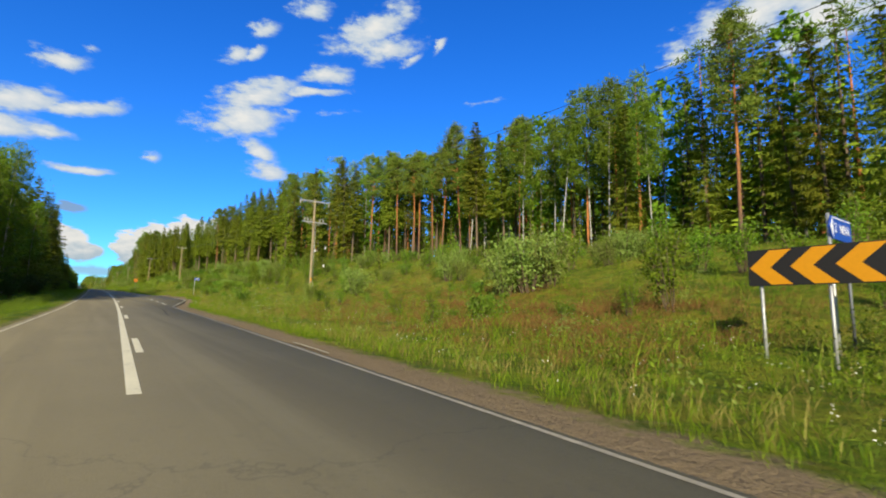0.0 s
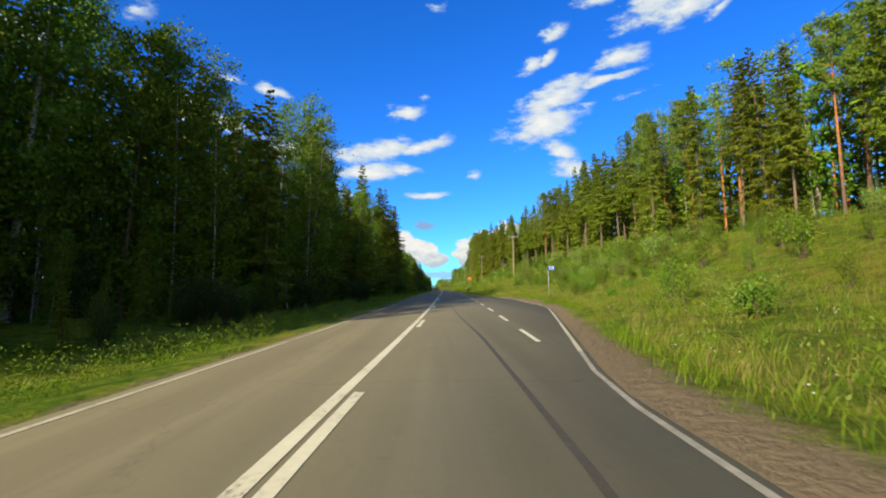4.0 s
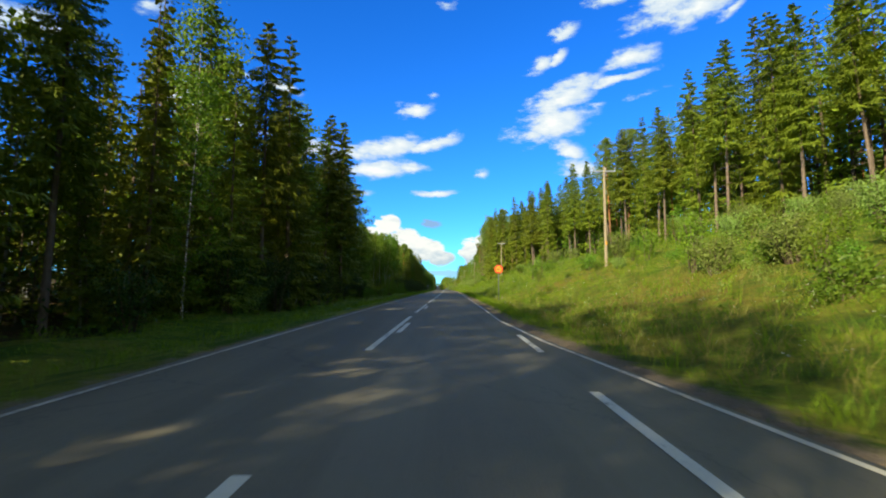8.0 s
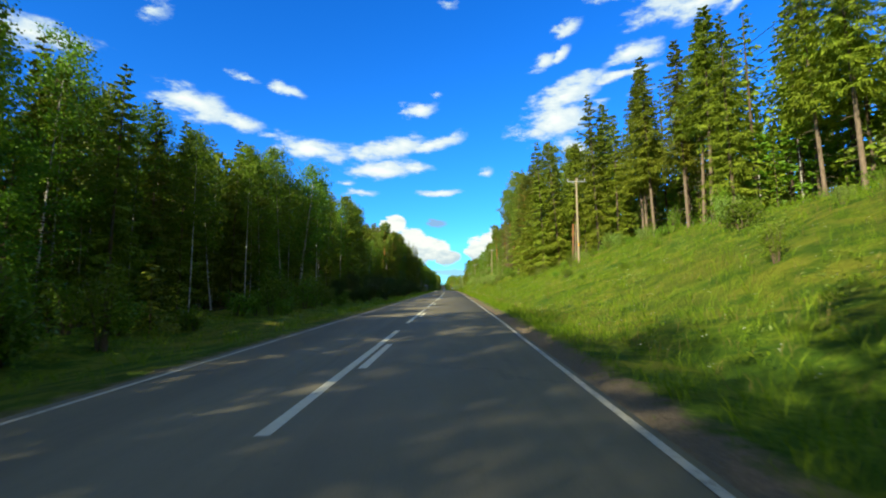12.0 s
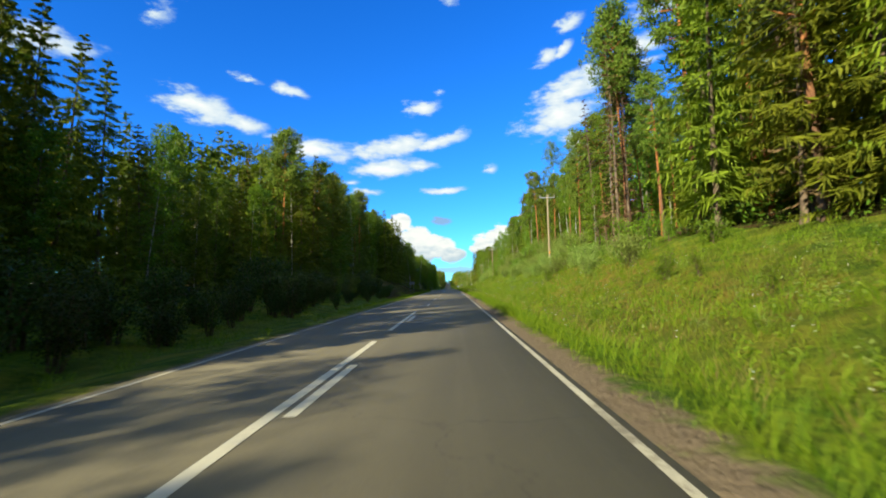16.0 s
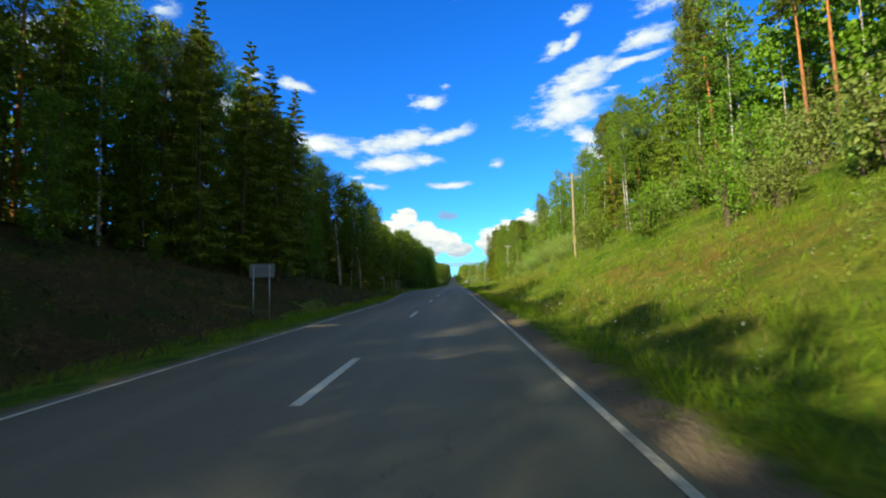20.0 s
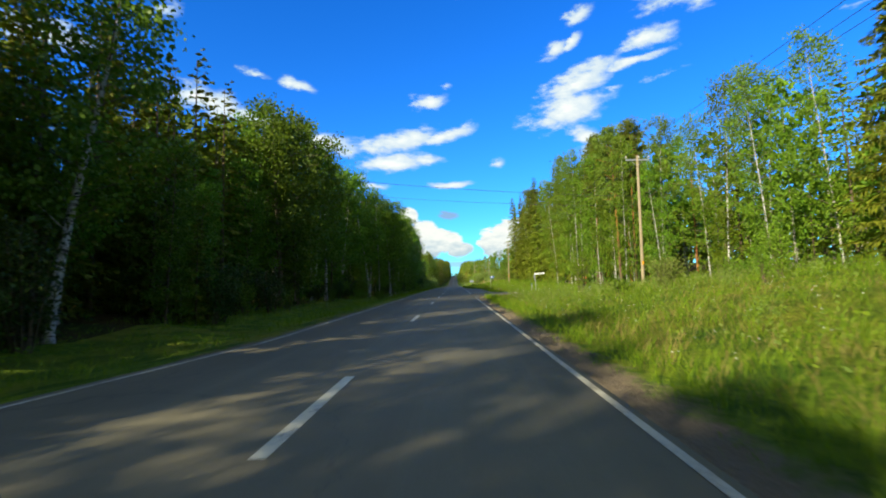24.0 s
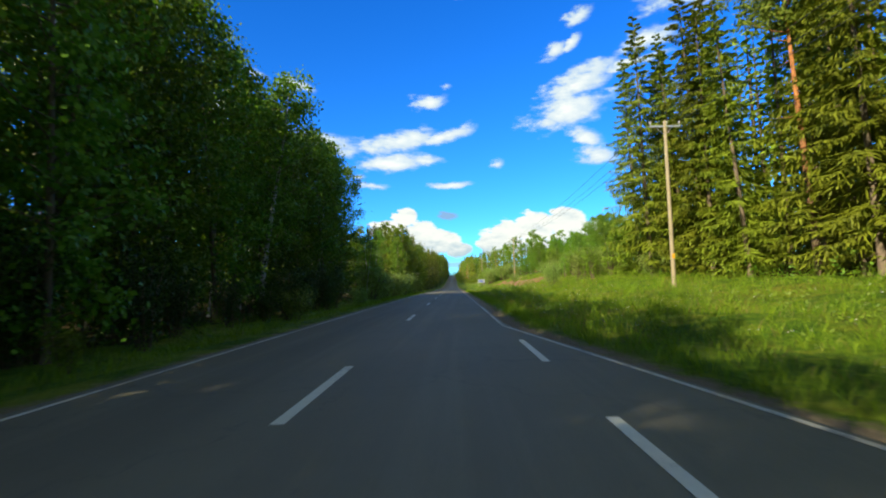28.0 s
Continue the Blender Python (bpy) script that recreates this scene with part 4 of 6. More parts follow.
def bush(h, r, stems, leaves, size):
    pieces, cs = [], []
    for k in range(stems):
        a = rng.uniform(0, 6.28)
        ln = rng.uniform(0.6, 1.0)
        tip = np.array([np.cos(a) * r * rng.uniform(0.2, 1), np.sin(a) * r * rng.uniform(0.2, 1), h * ln])
        b = np.array([np.cos(a), np.sin(a), 0]) * 0.12 * r
        mid = b * 0.5 + tip * 0.5 + np.array([0, 0, 0.15 * h])
        pieces.append(tube([b - np.array([0, 0, 0.2]), mid, tip], [0.022, 0.014, 0.005], 4))
        t = rng.uniform(0.2, 1.05, (leaves, 1))
        q = (1 - t) ** 2 * b + 2 * t * (1 - t) * mid + t * t * tip
        cs.append(q + rng.normal(0, 0.10 + 0.10 * r, q.shape) * np.array([1, 1, 0.8]))
    c = np.concatenate(cs)
    c[:, 2] = np.maximum(c[:, 2], 0.03)
    d = unit(rng.normal(0, 1, c.shape) + np.array([0, 0, 0.7]))
    n = unit(np.cross(d, rng.normal(0, 1, c.shape)))
    s = size * rng.uniform(0.6, 1.3, (len(c), 1))
    return joined(pieces), flakes(c, d * s * 0.75, n * s * 0.34)


def plant(name, shapes, bark, leaf, label, category, group, parts=("trunk", "crown")):
    (tv, tf), (cv, cf) = shapes
    ob = thing(name, label, category, group)
    index = (np.arange(len(tf)) >= 72) if bark is BIRCH_BARK else None      # the stem comes first; limbs are dark
    part(parts[0], mesh_of(parts[0], tv, tf, [bark, TWIG_BARK], index, smooth=True), None, ob)
    part(parts[1], mesh_of(parts[1], cv, cf, [leaf]), None, ob)
    return ob


# one of each kind; height of every model is 20 m unless said, later scaled
SPRUCES = [plant("spruce_tree", spruce(20, 3.2 if b < 0.2 else 3.0, b, 26 if b < 0.2 else 29, 5, 21 if b < 0.2 else 17, 0.046 if b < 0.2 else 0.05, True, True), SPRUCE_BARK, SPRUCE_NEEDLES, lab, "tree", "roadside spruces")
           for b, lab in ((0.04, "tall spruce with dense drooping green branches to the ground"),
                          (0.10, "pointed dark green spruce with hanging branches"),
                          (0.34, "tall spruce with a bare pale trunk and dry lower twigs"),
                          (0.45, "slender spruce with a long bare trunk"))]
PINES = [plant("pine_tree", pine(20, 2.5, st, 42, 9, 19, 0.44), PINE_BARK, PINE_NEEDLES, lab, "tree", "roadside pines")
         for st, lab in ((0.52, "tall pine with orange upper trunk and high crown"),
                         (0.38, "pine with reddish trunk and open green crown"),
                         (0.62, "pine with a long bare orange trunk and small top"))]
BIRCHES = [plant("birch_tree", leafy(20, r, st, 42, 14, 12, 0.155, 0.8), BIRCH_BARK, BIRCH_LEAVES, lab, "tree", "roadside birches")
           for r, st, lab in ((3.2, 0.09, "leafy birch with hanging light green twigs"),
                              (2.7, 0.36, "tall birch with a bare white trunk and airy crown"),
                              (2.3, 0.46, "slender white-trunked birch with a narrow high crown"))]
ASPENS = [plant("leaf_tree", leafy(14, 4.6, 0.16, 44, 17, 19, 0.17, 0.1, 0.011, 0.4, 0.6), TWIG_BARK, ASPEN_LEAVES, "broad leaf tree with a full rounded green crown", "tree", "roadside leaf trees"),
          plant("leaf_tree", leafy(16, 3.2, 0.24, 38, 14, 14, 0.18, 0.15, 0.010, 0.4, 0.6), BIRCH_BARK, ASPEN_LEAVES, "young aspen with pale trunk and fresh green leaves", "tree", "roadside leaf trees"),
          plant("leaf_tree", leafy(16, 3.0, 0.05, 46, 14, 13, 0.17, 0.25, 0.006, 0.4, 0.5), TWIG_BARK, ASPEN_LEAVES, "dense leaf tree with foliage down to the ground", "tree", "roadside leaf trees")]
DEAD = [plant("dead_spruce", spruce(18, 2.0, 0.06, 18, 5, 5, 0.06), SPRUCE_BARK, DRY_NEEDLES, "dead brown spruce with dry hanging branches", "tree", "dead spruces")]
YOUNG = [plant("young_spruce", spruce(3, 0.9, 0.02, 12, 5, 5, 0.05, False), SPRUCE_BARK, SPRUCE_NEEDLES, "small bright green spruce sapling on the verge", "sapling", "young spruces")]
BUSHES = [plant("willow_bush", bush(1.9, 1.2, 20, 120, 0.085), TWIG_BARK, WILLOW_LEAVES, "grey-green willow bush on the grassy bank", "bush", "bank bushes", ("stem", "foliage")),
          plant("birch_shrub", bush(2.3, 0.7, 12, 120, 0.075), TWIG_BARK, BIRCH_LEAVES, "young birch shrub with fresh green leaves", "bush", "bank shrubs", ("stem", "foliage")),
          plant("raspberry_shrub", bush(1.1, 0.9, 16, 70, 0.09), TWIG_BARK, ASPEN_LEAVES, "low leafy green shrub in the grass", "bush", "bank shrubs", ("stem", "foliage"))]
# shrubs of the wood's edge, with its shade in the leaf colour
SHADE_TONED_SHRUBS = [plant("alder_shrub", bush(2.2, 1.0, 20, 110, 0.085), TWIG_BARK, SHADE_TONED_LEAVES, "leafy shrub below the trees, shade put into its dark leaf colour", "bush", "shade shrubs", ("stem", "foliage")),
          plant("alder_shrub", bush(3.2, 1.2, 22, 120, 0.09), TWIG_BARK, SHADE_TONED_LEAVES, "tall shrub at the edge of the wood, shade put into its leaf colour", "bush", "shade shrubs", ("stem", "foliage"))]
FIRST = {id(o): True for kind in (SPRUCES, PINES, BIRCHES, ASPENS, DEAD, YOUNG, BUSHES, SHADE_TONED_SHRUBS) for o in kind}


def stand(model, s, l, scale, spin=None, lean=1.5):
    """Put a copy of a plant on the ground; the model itself takes the first place."""
    at = floor_at(s, l, -0.05)
    m = Matrix.Translation(at) @ pose(0, 0, 0, rng.normal(0, lean), rng.normal(0, lean), rng.uniform(0, 360) if spin is None else spin) @ Matrix.Scale(scale, 4)
    if FIRST.pop(id(model), False):
        model.matrix_world = m
        return model
    ob = copy_thing(model, Matrix.Identity(4))
    ob.matrix_basis = m
    return ob


def pick(models):
    return models[int(rng.integers(len(models)))]


# trees that stand out, where they stand: kind, station, distance to the right, height in metres
STANDING = [(PINES[0], 16, 35.8, 17), (PINES[2], 62, 38, 17), (PINES[0], 75, 39, 19), (BIRCHES[2], 48.3, 37, 17), (BIRCHES[2], 22.5, 35.5, 14),
            (SPRUCES[1], 11, 36.5, 15), (SPRUCES[0], 7.5, 35, 14), (SPRUCES[1], 13.5, 38.5, 15.5), (SPRUCES[0], 3, 36, 15), (SPRUCES[1], 19, 37.5, 13.5), (SPRUCES[1], 26, 37, 14),
            (SPRUCES[0], 92.5, 27, 17), (SPRUCES[2], 128.7, 34, 22), (SPRUCES[1], 203, 18.3, 20), (SPRUCES[2], 198, 21.5, 18), (SPRUCES[2], 190, 22.2, 18),
            (SPRUCES[0], 226, 16, 21), (SPRUCES[0], 231, 15, 20), (PINES[1], 240, 15.5, 20), (PINES[0], 251, 16.5, 22), (DEAD[0], 259, 14.4, 17), (DEAD[0], 262.5, 15.2, 16), (DEAD[0], 265, 14.8, 14.5), (DEAD[0], 241, 15.4, 15), (PINES[2], 260.5, 16, 20), (PINES[2], 263.5, 16.6, 19), (BIRCHES[0], 263, 13.8, 8), (PINES[1], 276, 16, 14),
            (BIRCHES[0], 313, 22.5, 22), (BIRCHES[0], 306.7, 25, 22), (PINES[2], 311.9, 18, 16), (PINES[1], 347.5, 23.4, 17.5), (BIRCHES[1], 352, 18.5, 15),
            (BIRCHES[0], 428, 22, 17), (BIRCHES[0], 429.5, 25, 18), (PINES[0], 453, 19.5, 19), (PINES[2], 454.5, 20.5, 18), (BIRCHES[0], 450, 19, 18), (BIRCHES[0], 456, 18, 19.5), (BIRCHES[0], 448.5, 22.5, 18),
            (BIRCHES[0], 451.5, 24, 20), (BIRCHES[2], 458, 33, 22), (BIRCHES[1], 462, 19, 20), (PINES[2], 497.7, 19, 20), (SPRUCES[0], 486, 18, 21), (SPRUCES[0], 517, 18, 20), (SPRUCES[1], 512, 17, 21), (SPRUCES[0], 507, 18.5, 21), (SPRUCES[1], 514.5, 20.5, 20)]
for model, s, l, height in STANDING:
    stand(model, s, l, height / (18 if model is DEAD[0] else 20))
for model, s, l, height in [(ASPENS[1], 43.5, -18.4, 18), (BIRCHES[0], 52, -16.5, 19), (BIRCHES[0], 70, -10.5, 18), (SPRUCES[1], 128.8, -11.5, 18), (ASPENS[0], 424, -10.5, 14),
                            (SPRUCES[0], 338, -13, 17), (SPRUCES[1], 341, -11.5, 16.5), (SPRUCES[0], 334.5, -14, 17), (SPRUCES[1], 344.5, -12, 16), (ASPENS[0], 431, -13, 15), (ASPENS[2], 421, -11.5, 10), (ASPENS[2], 418, -14, 9.5), (ASPENS[2], 427, -14, 15), (ASPENS[1], 423, -15, 10), (BIRCHES[0], 414.5, -15, 9.5), (SPRUCES[1], 92, -10, 17.5), (BIRCHES[0], 66, -11.5, 16.5), (BIRCHES[0], 50, -17, 19), (ASPENS[2], 55, -15, 16.5), (SPRUCES[1], 46, -19, 17), (BIRCHES[0], 60, -13, 17), (SPRUCES[0], 64, -11.5, 15.5), (BIRCHES[0], 57.5, -14, 17)]:
    stand(model, s, l, height / (14 if model is ASPENS[0] else 16 if model in ASPENS[1:] else 20))


def front_row(edge, zones, side):
    """The outermost trees of a wood: zones of (end, step, ((kind, weight), ...), (lowest, highest))."""
    s = zones[0]
    for end, step, kinds, (lo, hi) in zones[1:]:
        while s < end:
            s += step * rng.uniform(0.65, 1.35)
            l = float(edge(s)) + side * rng.uniform(0, 3.2)
            r = rng.uniform(0, sum(k[1] for k in kinds))
            for models, weight in kinds:
                r -= weight
                if r <= 0:
                    break
            model = pick(models)
            size = 14 if model is ASPENS[0] else 16 if model in ASPENS[1:] else 18 if model in DEAD else 20
            stand(model, s, l, rng.uniform(lo, hi) / size)


SPRUCE_LOW, SPRUCE_HIGH = SPRUCES[:2], SPRUCES[2:]
RIGHT_ROWS = (26, (60, 2.8, ((PINES, 3), (BIRCHES[1:], 4), (SPRUCE_HIGH, 3)), (15.5, 19)),
           (80, 3.6, ((PINES, 3), (SPRUCE_HIGH, 4), (SPRUCE_LOW, 2), (BIRCHES[1:], 1)), (17, 20.5)),
           (110, 3.6, ((PINES, 3), (SPRUCE_HIGH, 4), (SPRUCE_LOW, 2), (BIRCHES[1:], 1)), (18, 22)),
           (170, 3.4, ((SPRUCE_HIGH, 5), (SPRUCE_LOW, 3), (PINES, 1)), (18, 22)),
           (216, 3.6, ((SPRUCE_HIGH, 6), (SPRUCE_LOW, 2)), (16, 20)),
           (252, 2.6, ((SPRUCE_LOW, 7), (PINES, 1)), (18, 22)),
           (275, 4.4, ((PINES, 3), (BIRCHES[:1], 2), (DEAD, 1)), (11, 15)),
           (335, 4.0, ((BIRCHES, 4), (PINES, 3), (SPRUCE_LOW, 1)), (13, 18)),
           (400, 3.2, ((BIRCHES[:1], 5), (BIRCHES[1:], 2), (SPRUCE_LOW, 1.5), (PINES, 1)), (13, 17)),
           (436, 4.4, ((BIRCHES[:1], 4), (SPRUCE_LOW, 1)), (12, 16)),
           (472, 2.7, ((BIRCHES[:1], 6), (PINES, 2), (SPRUCE_LOW, 1)), (16.5, 19.5)),
           (514, 2.7, ((SPRUCE_LOW, 9), (PINES, 1)), (18, 22)),
           (620, 4.0, ((ASPENS[:1], 4), (BIRCHES[:1], 1), (ASPENS[2:], 3)), (5, 8.5)))
LEFT_ROWS = (22, (62, 2.4, ((SPRUCES[:2], 3), (BIRCHES[:1], 4), (ASPENS[1:], 3)), (15.5, 18)),
           (78, 2.3, ((SPRUCES[:3], 3), (BIRCHES[:1], 6), (PINES, 1)), (15, 18)),
           (96, 2.3, ((SPRUCES[:3], 7), (BIRCHES[:2], 2), (PINES, 1)), (13.8, 16.5)),
           (105, 2.3, ((SPRUCES[:2], 7), (BIRCHES[:1], 2)), (11.5, 13)),
           (132, 2.3, ((SPRUCES[:3], 7), (BIRCHES[:2], 2), (PINES, 1)), (16, 19)),
           (145, 2.3, ((SPRUCES[:2], 3), (ASPENS[2:], 6)), (14, 16)),
           (182, 2.6, ((BIRCHES[:1], 3), (BIRCHES[1:], 6), (ASPENS[1:], 1)), (10.5, 12.3)),
           (212, 2.7, ((BIRCHES[:1], 3), (BIRCHES[1:], 6), (SPRUCES, 0.7), (ASPENS[1:], 2)), (12.5, 14.5)),
           (246, 2.0, ((PINES, 1), (SPRUCES[:2], 6), (BIRCHES[:1], 3)), (14, 16)),
           (268, 1.8, ((SPRUCES[:2], 5), (BIRCHES[:1], 2), (ASPENS[2:], 2)), (9.5, 11.5)),
           (300, 2.2, ((PINES, 3), (SPRUCES[:2], 5), (BIRCHES[:1], 2)), (15, 17)),
           (360, 2.8, ((BIRCHES, 4), (SPRUCES, 3), (PINES, 3)), (14, 16.5)),
           (384, 2.8, ((BIRCHES, 4), (SPRUCES[:2], 3), (ASPENS[1:], 2)), (13, 15.5)),
           (402, 2.6, ((BIRCHES, 4), (SPRUCES[:2], 2), (ASPENS[1:], 2)), (12, 13.5)),
           (418, 2.4, ((ASPENS[1:], 4), (BIRCHES[:1], 2)), (6.5, 8.5)),
           (448, 2.6, ((ASPENS[1:], 4), (BIRCHES[:1], 3)), (13, 15)),
           (466, 2.2, ((BIRCHES[:1], 2), (ASPENS[1:2], 2), (ASPENS[2:], 6)), (13, 14.5)),
           (485, 2.2, ((BIRCHES[:1], 1), (ASPENS[1:2], 2), (ASPENS[2:], 6)), (13, 14.5)),
           (512, 2.2, ((BIRCHES[:1], 1), (ASPENS[1:2], 2), (ASPENS[2:], 7)), (14, 15.5)),
           (520, 2.2, ((BIRCHES[:1], 2), (ASPENS[1:2], 2), (ASPENS[2:], 6)), (14, 15.5)),
           (556, 4.0, ((BIRCHES[:1], 4), (SPRUCES[:2], 2), (ASPENS[1:], 3)), (7.5, 10)),
           (620, 4.0, ((SPRUCES[:2], 6), (BIRCHES[:1], 2), (ASPENS[1:], 1)), (11.5, 14.5)))
front_row(forest_edge_right, RIGHT_ROWS, 1)
front_row(forest_edge_left, LEFT_ROWS, -1)

# lower spruces that close the wood's edge
front_row(lambda s: forest_edge_left(s) + 0.8, (30, (140, 6.0, ((SPRUCE_LOW, 1),), (5, 10)), (200, 7.0, ((SPRUCE_LOW, 1), (ASPENS[2:], 2)), (4, 8)), (300, 4.0, ((SPRUCE_LOW, 3), (ASPENS[2:], 1)), (5, 9)), (445, 7.0, ((SPRUCE_LOW, 1), (ASPENS[2:], 2)), (4, 8))), -1)

# a sloping edge of young growth in front of the left wood, low beside the verge and higher behind
front_row(lambda s: -9.8 + 0 * s, (18, (62, 1.5, ((ASPENS[2:], 2), (BIRCHES[:1], 2), (SPRUCE_LOW, 1)), (1.8, 2.9))), -0.6)
front_row(lambda s: -12.4 + 0 * s, (20, (60, 2.6, ((BIRCHES[:1], 2), (SPRUCE_LOW, 2)), (3.6, 5.2))), -0.6)
front_row(lambda s: -15.4 + 0 * s, (24, (52, 3.0, ((BIRCHES[:1], 1), (SPRUCE_LOW, 2)), (7, 9))), -0.6)
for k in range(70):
    stand(pick(SHADE_TONED_SHRUBS), rng.uniform(194, 294), rng.uniform(-9.6, -7.0), rng.uniform(0.4, 0.85), lean=5)
for model, s, l, height in ((SPRUCES[0], 36, -21, 19), (SPRUCES[1], 33, -19.5, 19.5), (SPRUCES[0], 39.5, -22, 20), (SPRUCES[1], 30, -18.5, 18), (SPRUCES[0], 27, -20, 18)):
    stand(model, s, l, height / 20)

# ---- the wood behind the front row: simpler trees in one mesh a side ----


def simple_stem(h, r):
    return tube([(0, 0, -0.3), (0, 0, h * 0.5), (0, 0, h * 0.95)], [r * 1.2, r * 0.7, r * 0.1], 4)


def simple_models():
    low = []
    for bare in (0.03, 0.22):
        t, c = spruce(20, 3.3, bare, 13, 4, 2, 0.62, False)
        low.append((simple_stem(20, 0.18), c, 0, 3))
    t, c = pine(20, 2.9, 0.36, 15, 3, 8, 1.0)
    low.append((simple_stem(20, 0.2), c, 1, 4))
    t, c = leafy(20, 3.3, 0.16, 16, 6, 5, 0.66, 0.5)
    low.append((simple_stem(20, 0.15), c, 2, 5))
    t, c = spruce(6, 2.0, 0.0, 6, 4, 1, 0.65, False)
    low.append((simple_stem(6, 0.05), c, 0, 3))
    return low


LOW = simple_models()


def mid_models():
    """Trees of middle detail, 20 m high, by kind: stem, crown, bark, leaves."""
    made = {}
    for name, bare in (("low", 0.05), ("high", 0.34)):
        made[name] = (simple_stem(20, 0.17), spruce(20, 3.0, bare, 20, 4, 4, 0.17, False)[1], 0, 3)
    made["pine"] = (simple_stem(20, 0.18), pine(20, 2.9, 0.42, 22, 5, 9, 0.62)[1], 1, 4)
    made["birch"] = (simple_stem(20, 0.11), leafy(20, 3.0, 0.2, 22, 7, 5, 0.46, 0.6)[1], 2, 5)
    return made


MID = mid_models()


def kind_of(models):
    return "pine" if models[0] in PINES else "birch" if models[0] in BIRCHES or models[0] in ASPENS else "high" if models[0] in SPRUCE_HIGH else "low"


def mid_wood(name, rows, label):
    """Further rows of the wood, joined: rows of (edge, zones as front_row takes them, side)."""
    vs, fs, ix, n = [], [], [], 0
    for edge, zones, side in rows:
        s = zones[0]
        for end, step, kinds, (lo, hi) in zones[1:]:
            while s < end:
                s += step * rng.uniform(0.65, 1.35)
                l = float(edge(s)) + side * rng.uniform(0, 3.0)
                if l > 0 and 433 < s < 447 or l < 0 and -10 < s < 3:
                    continue
                share = np.array([k[1] for k in kinds], float)
                kind = kind_of(kinds[int(rng.choice(len(kinds), p=share / share.sum()))][0])
                (tv, tf), (cv, cf), tm, cm = MID[kind]
                q, sc = rng.uniform(0, 6.28), rng.uniform(lo, hi) / 20
                wide = 1.9 if kind == "birch" and sc < 0.46 else 1.0
                rot = np.array([[np.cos(q), -np.sin(q), 0], [np.sin(q), np.cos(q), 0], [0, 0, 1]]) * (sc * np.array([[wide], [wide], [1.0]]))
                at = np.array(floor_at(s, l, -0.1))
                for v, f, m in ((tv, tf, tm), (cv, cf, cm)):
                    vs.append(v @ rot.T + at)
                    fs.append(f + n)
                    ix.append(np.full(len(f), m))
                    n += len(v)
    me = mesh_of(name, np.concatenate(vs), np.concatenate(fs), [SPRUCE_BARK, PINE_BARK, BIRCH_BARK, SPRUCE_NEEDLES, PINE_NEEDLES, BIRCH_LEAVES], np.concatenate(ix))
    tagged(new(name, me), label, "forest", kind="stuff")


mid_wood("forest", [(lambda s: forest_edge_right(s) + 3.3, RIGHT_ROWS, 1), (lambda s: forest_edge_right(s) + 5.6, RIGHT_ROWS, 1), (lambda s: forest_edge_right(s) + 8.0, RIGHT_ROWS, 1)]
         + [(lambda s, d=d: d + 0 * s, (-30, (30, 2.6, ((PINES, 2), (SPRUCE_LOW, 3), (BIRCHES, 1)), (16, 18.5))), 1) for d in (38.5, 41, 44)]
         + [(lambda s, d=d: d + 0 * s, (-30, (60, 2.0, ((SPRUCE_LOW, 1),), (5, 8.5))), 1) for d in (40, 43, 46.5)]
         + [(lambda s, d=d: forest_edge_right(s) + d, (60, (430, 2.4, ((SPRUCE_LOW, 3), (BIRCHES[:1], 1)), (4, 8))), 1) for d in (3.5, 7.5)], "inner rows of spruces and pines on the bank")
# junction rows stand mostly out of view, added and sized to shade the verge
NEAR_JUNCTION = ((SPRUCE_LOW, 3), (BIRCHES[:1], 1))
mid_wood("forest", [(lambda s: forest_edge_left(s) - 3.6, LEFT_ROWS, -1), (lambda s: forest_edge_left(s) - 5.6, LEFT_ROWS, -1), (lambda s: forest_edge_left(s) - 7.6, LEFT_ROWS, -1)]
         + [(lambda s, d=d: -d + 0 * s, (-45, (52, 2.3, NEAR_JUNCTION, (h, h + 1.5))), -1) for d, h in ((20, 11.5), (22, 12.5), (24.5, 14), (27, 16), (30.5, 18))], "inner rows of dark trees beside the road, the junction ones added for shade")


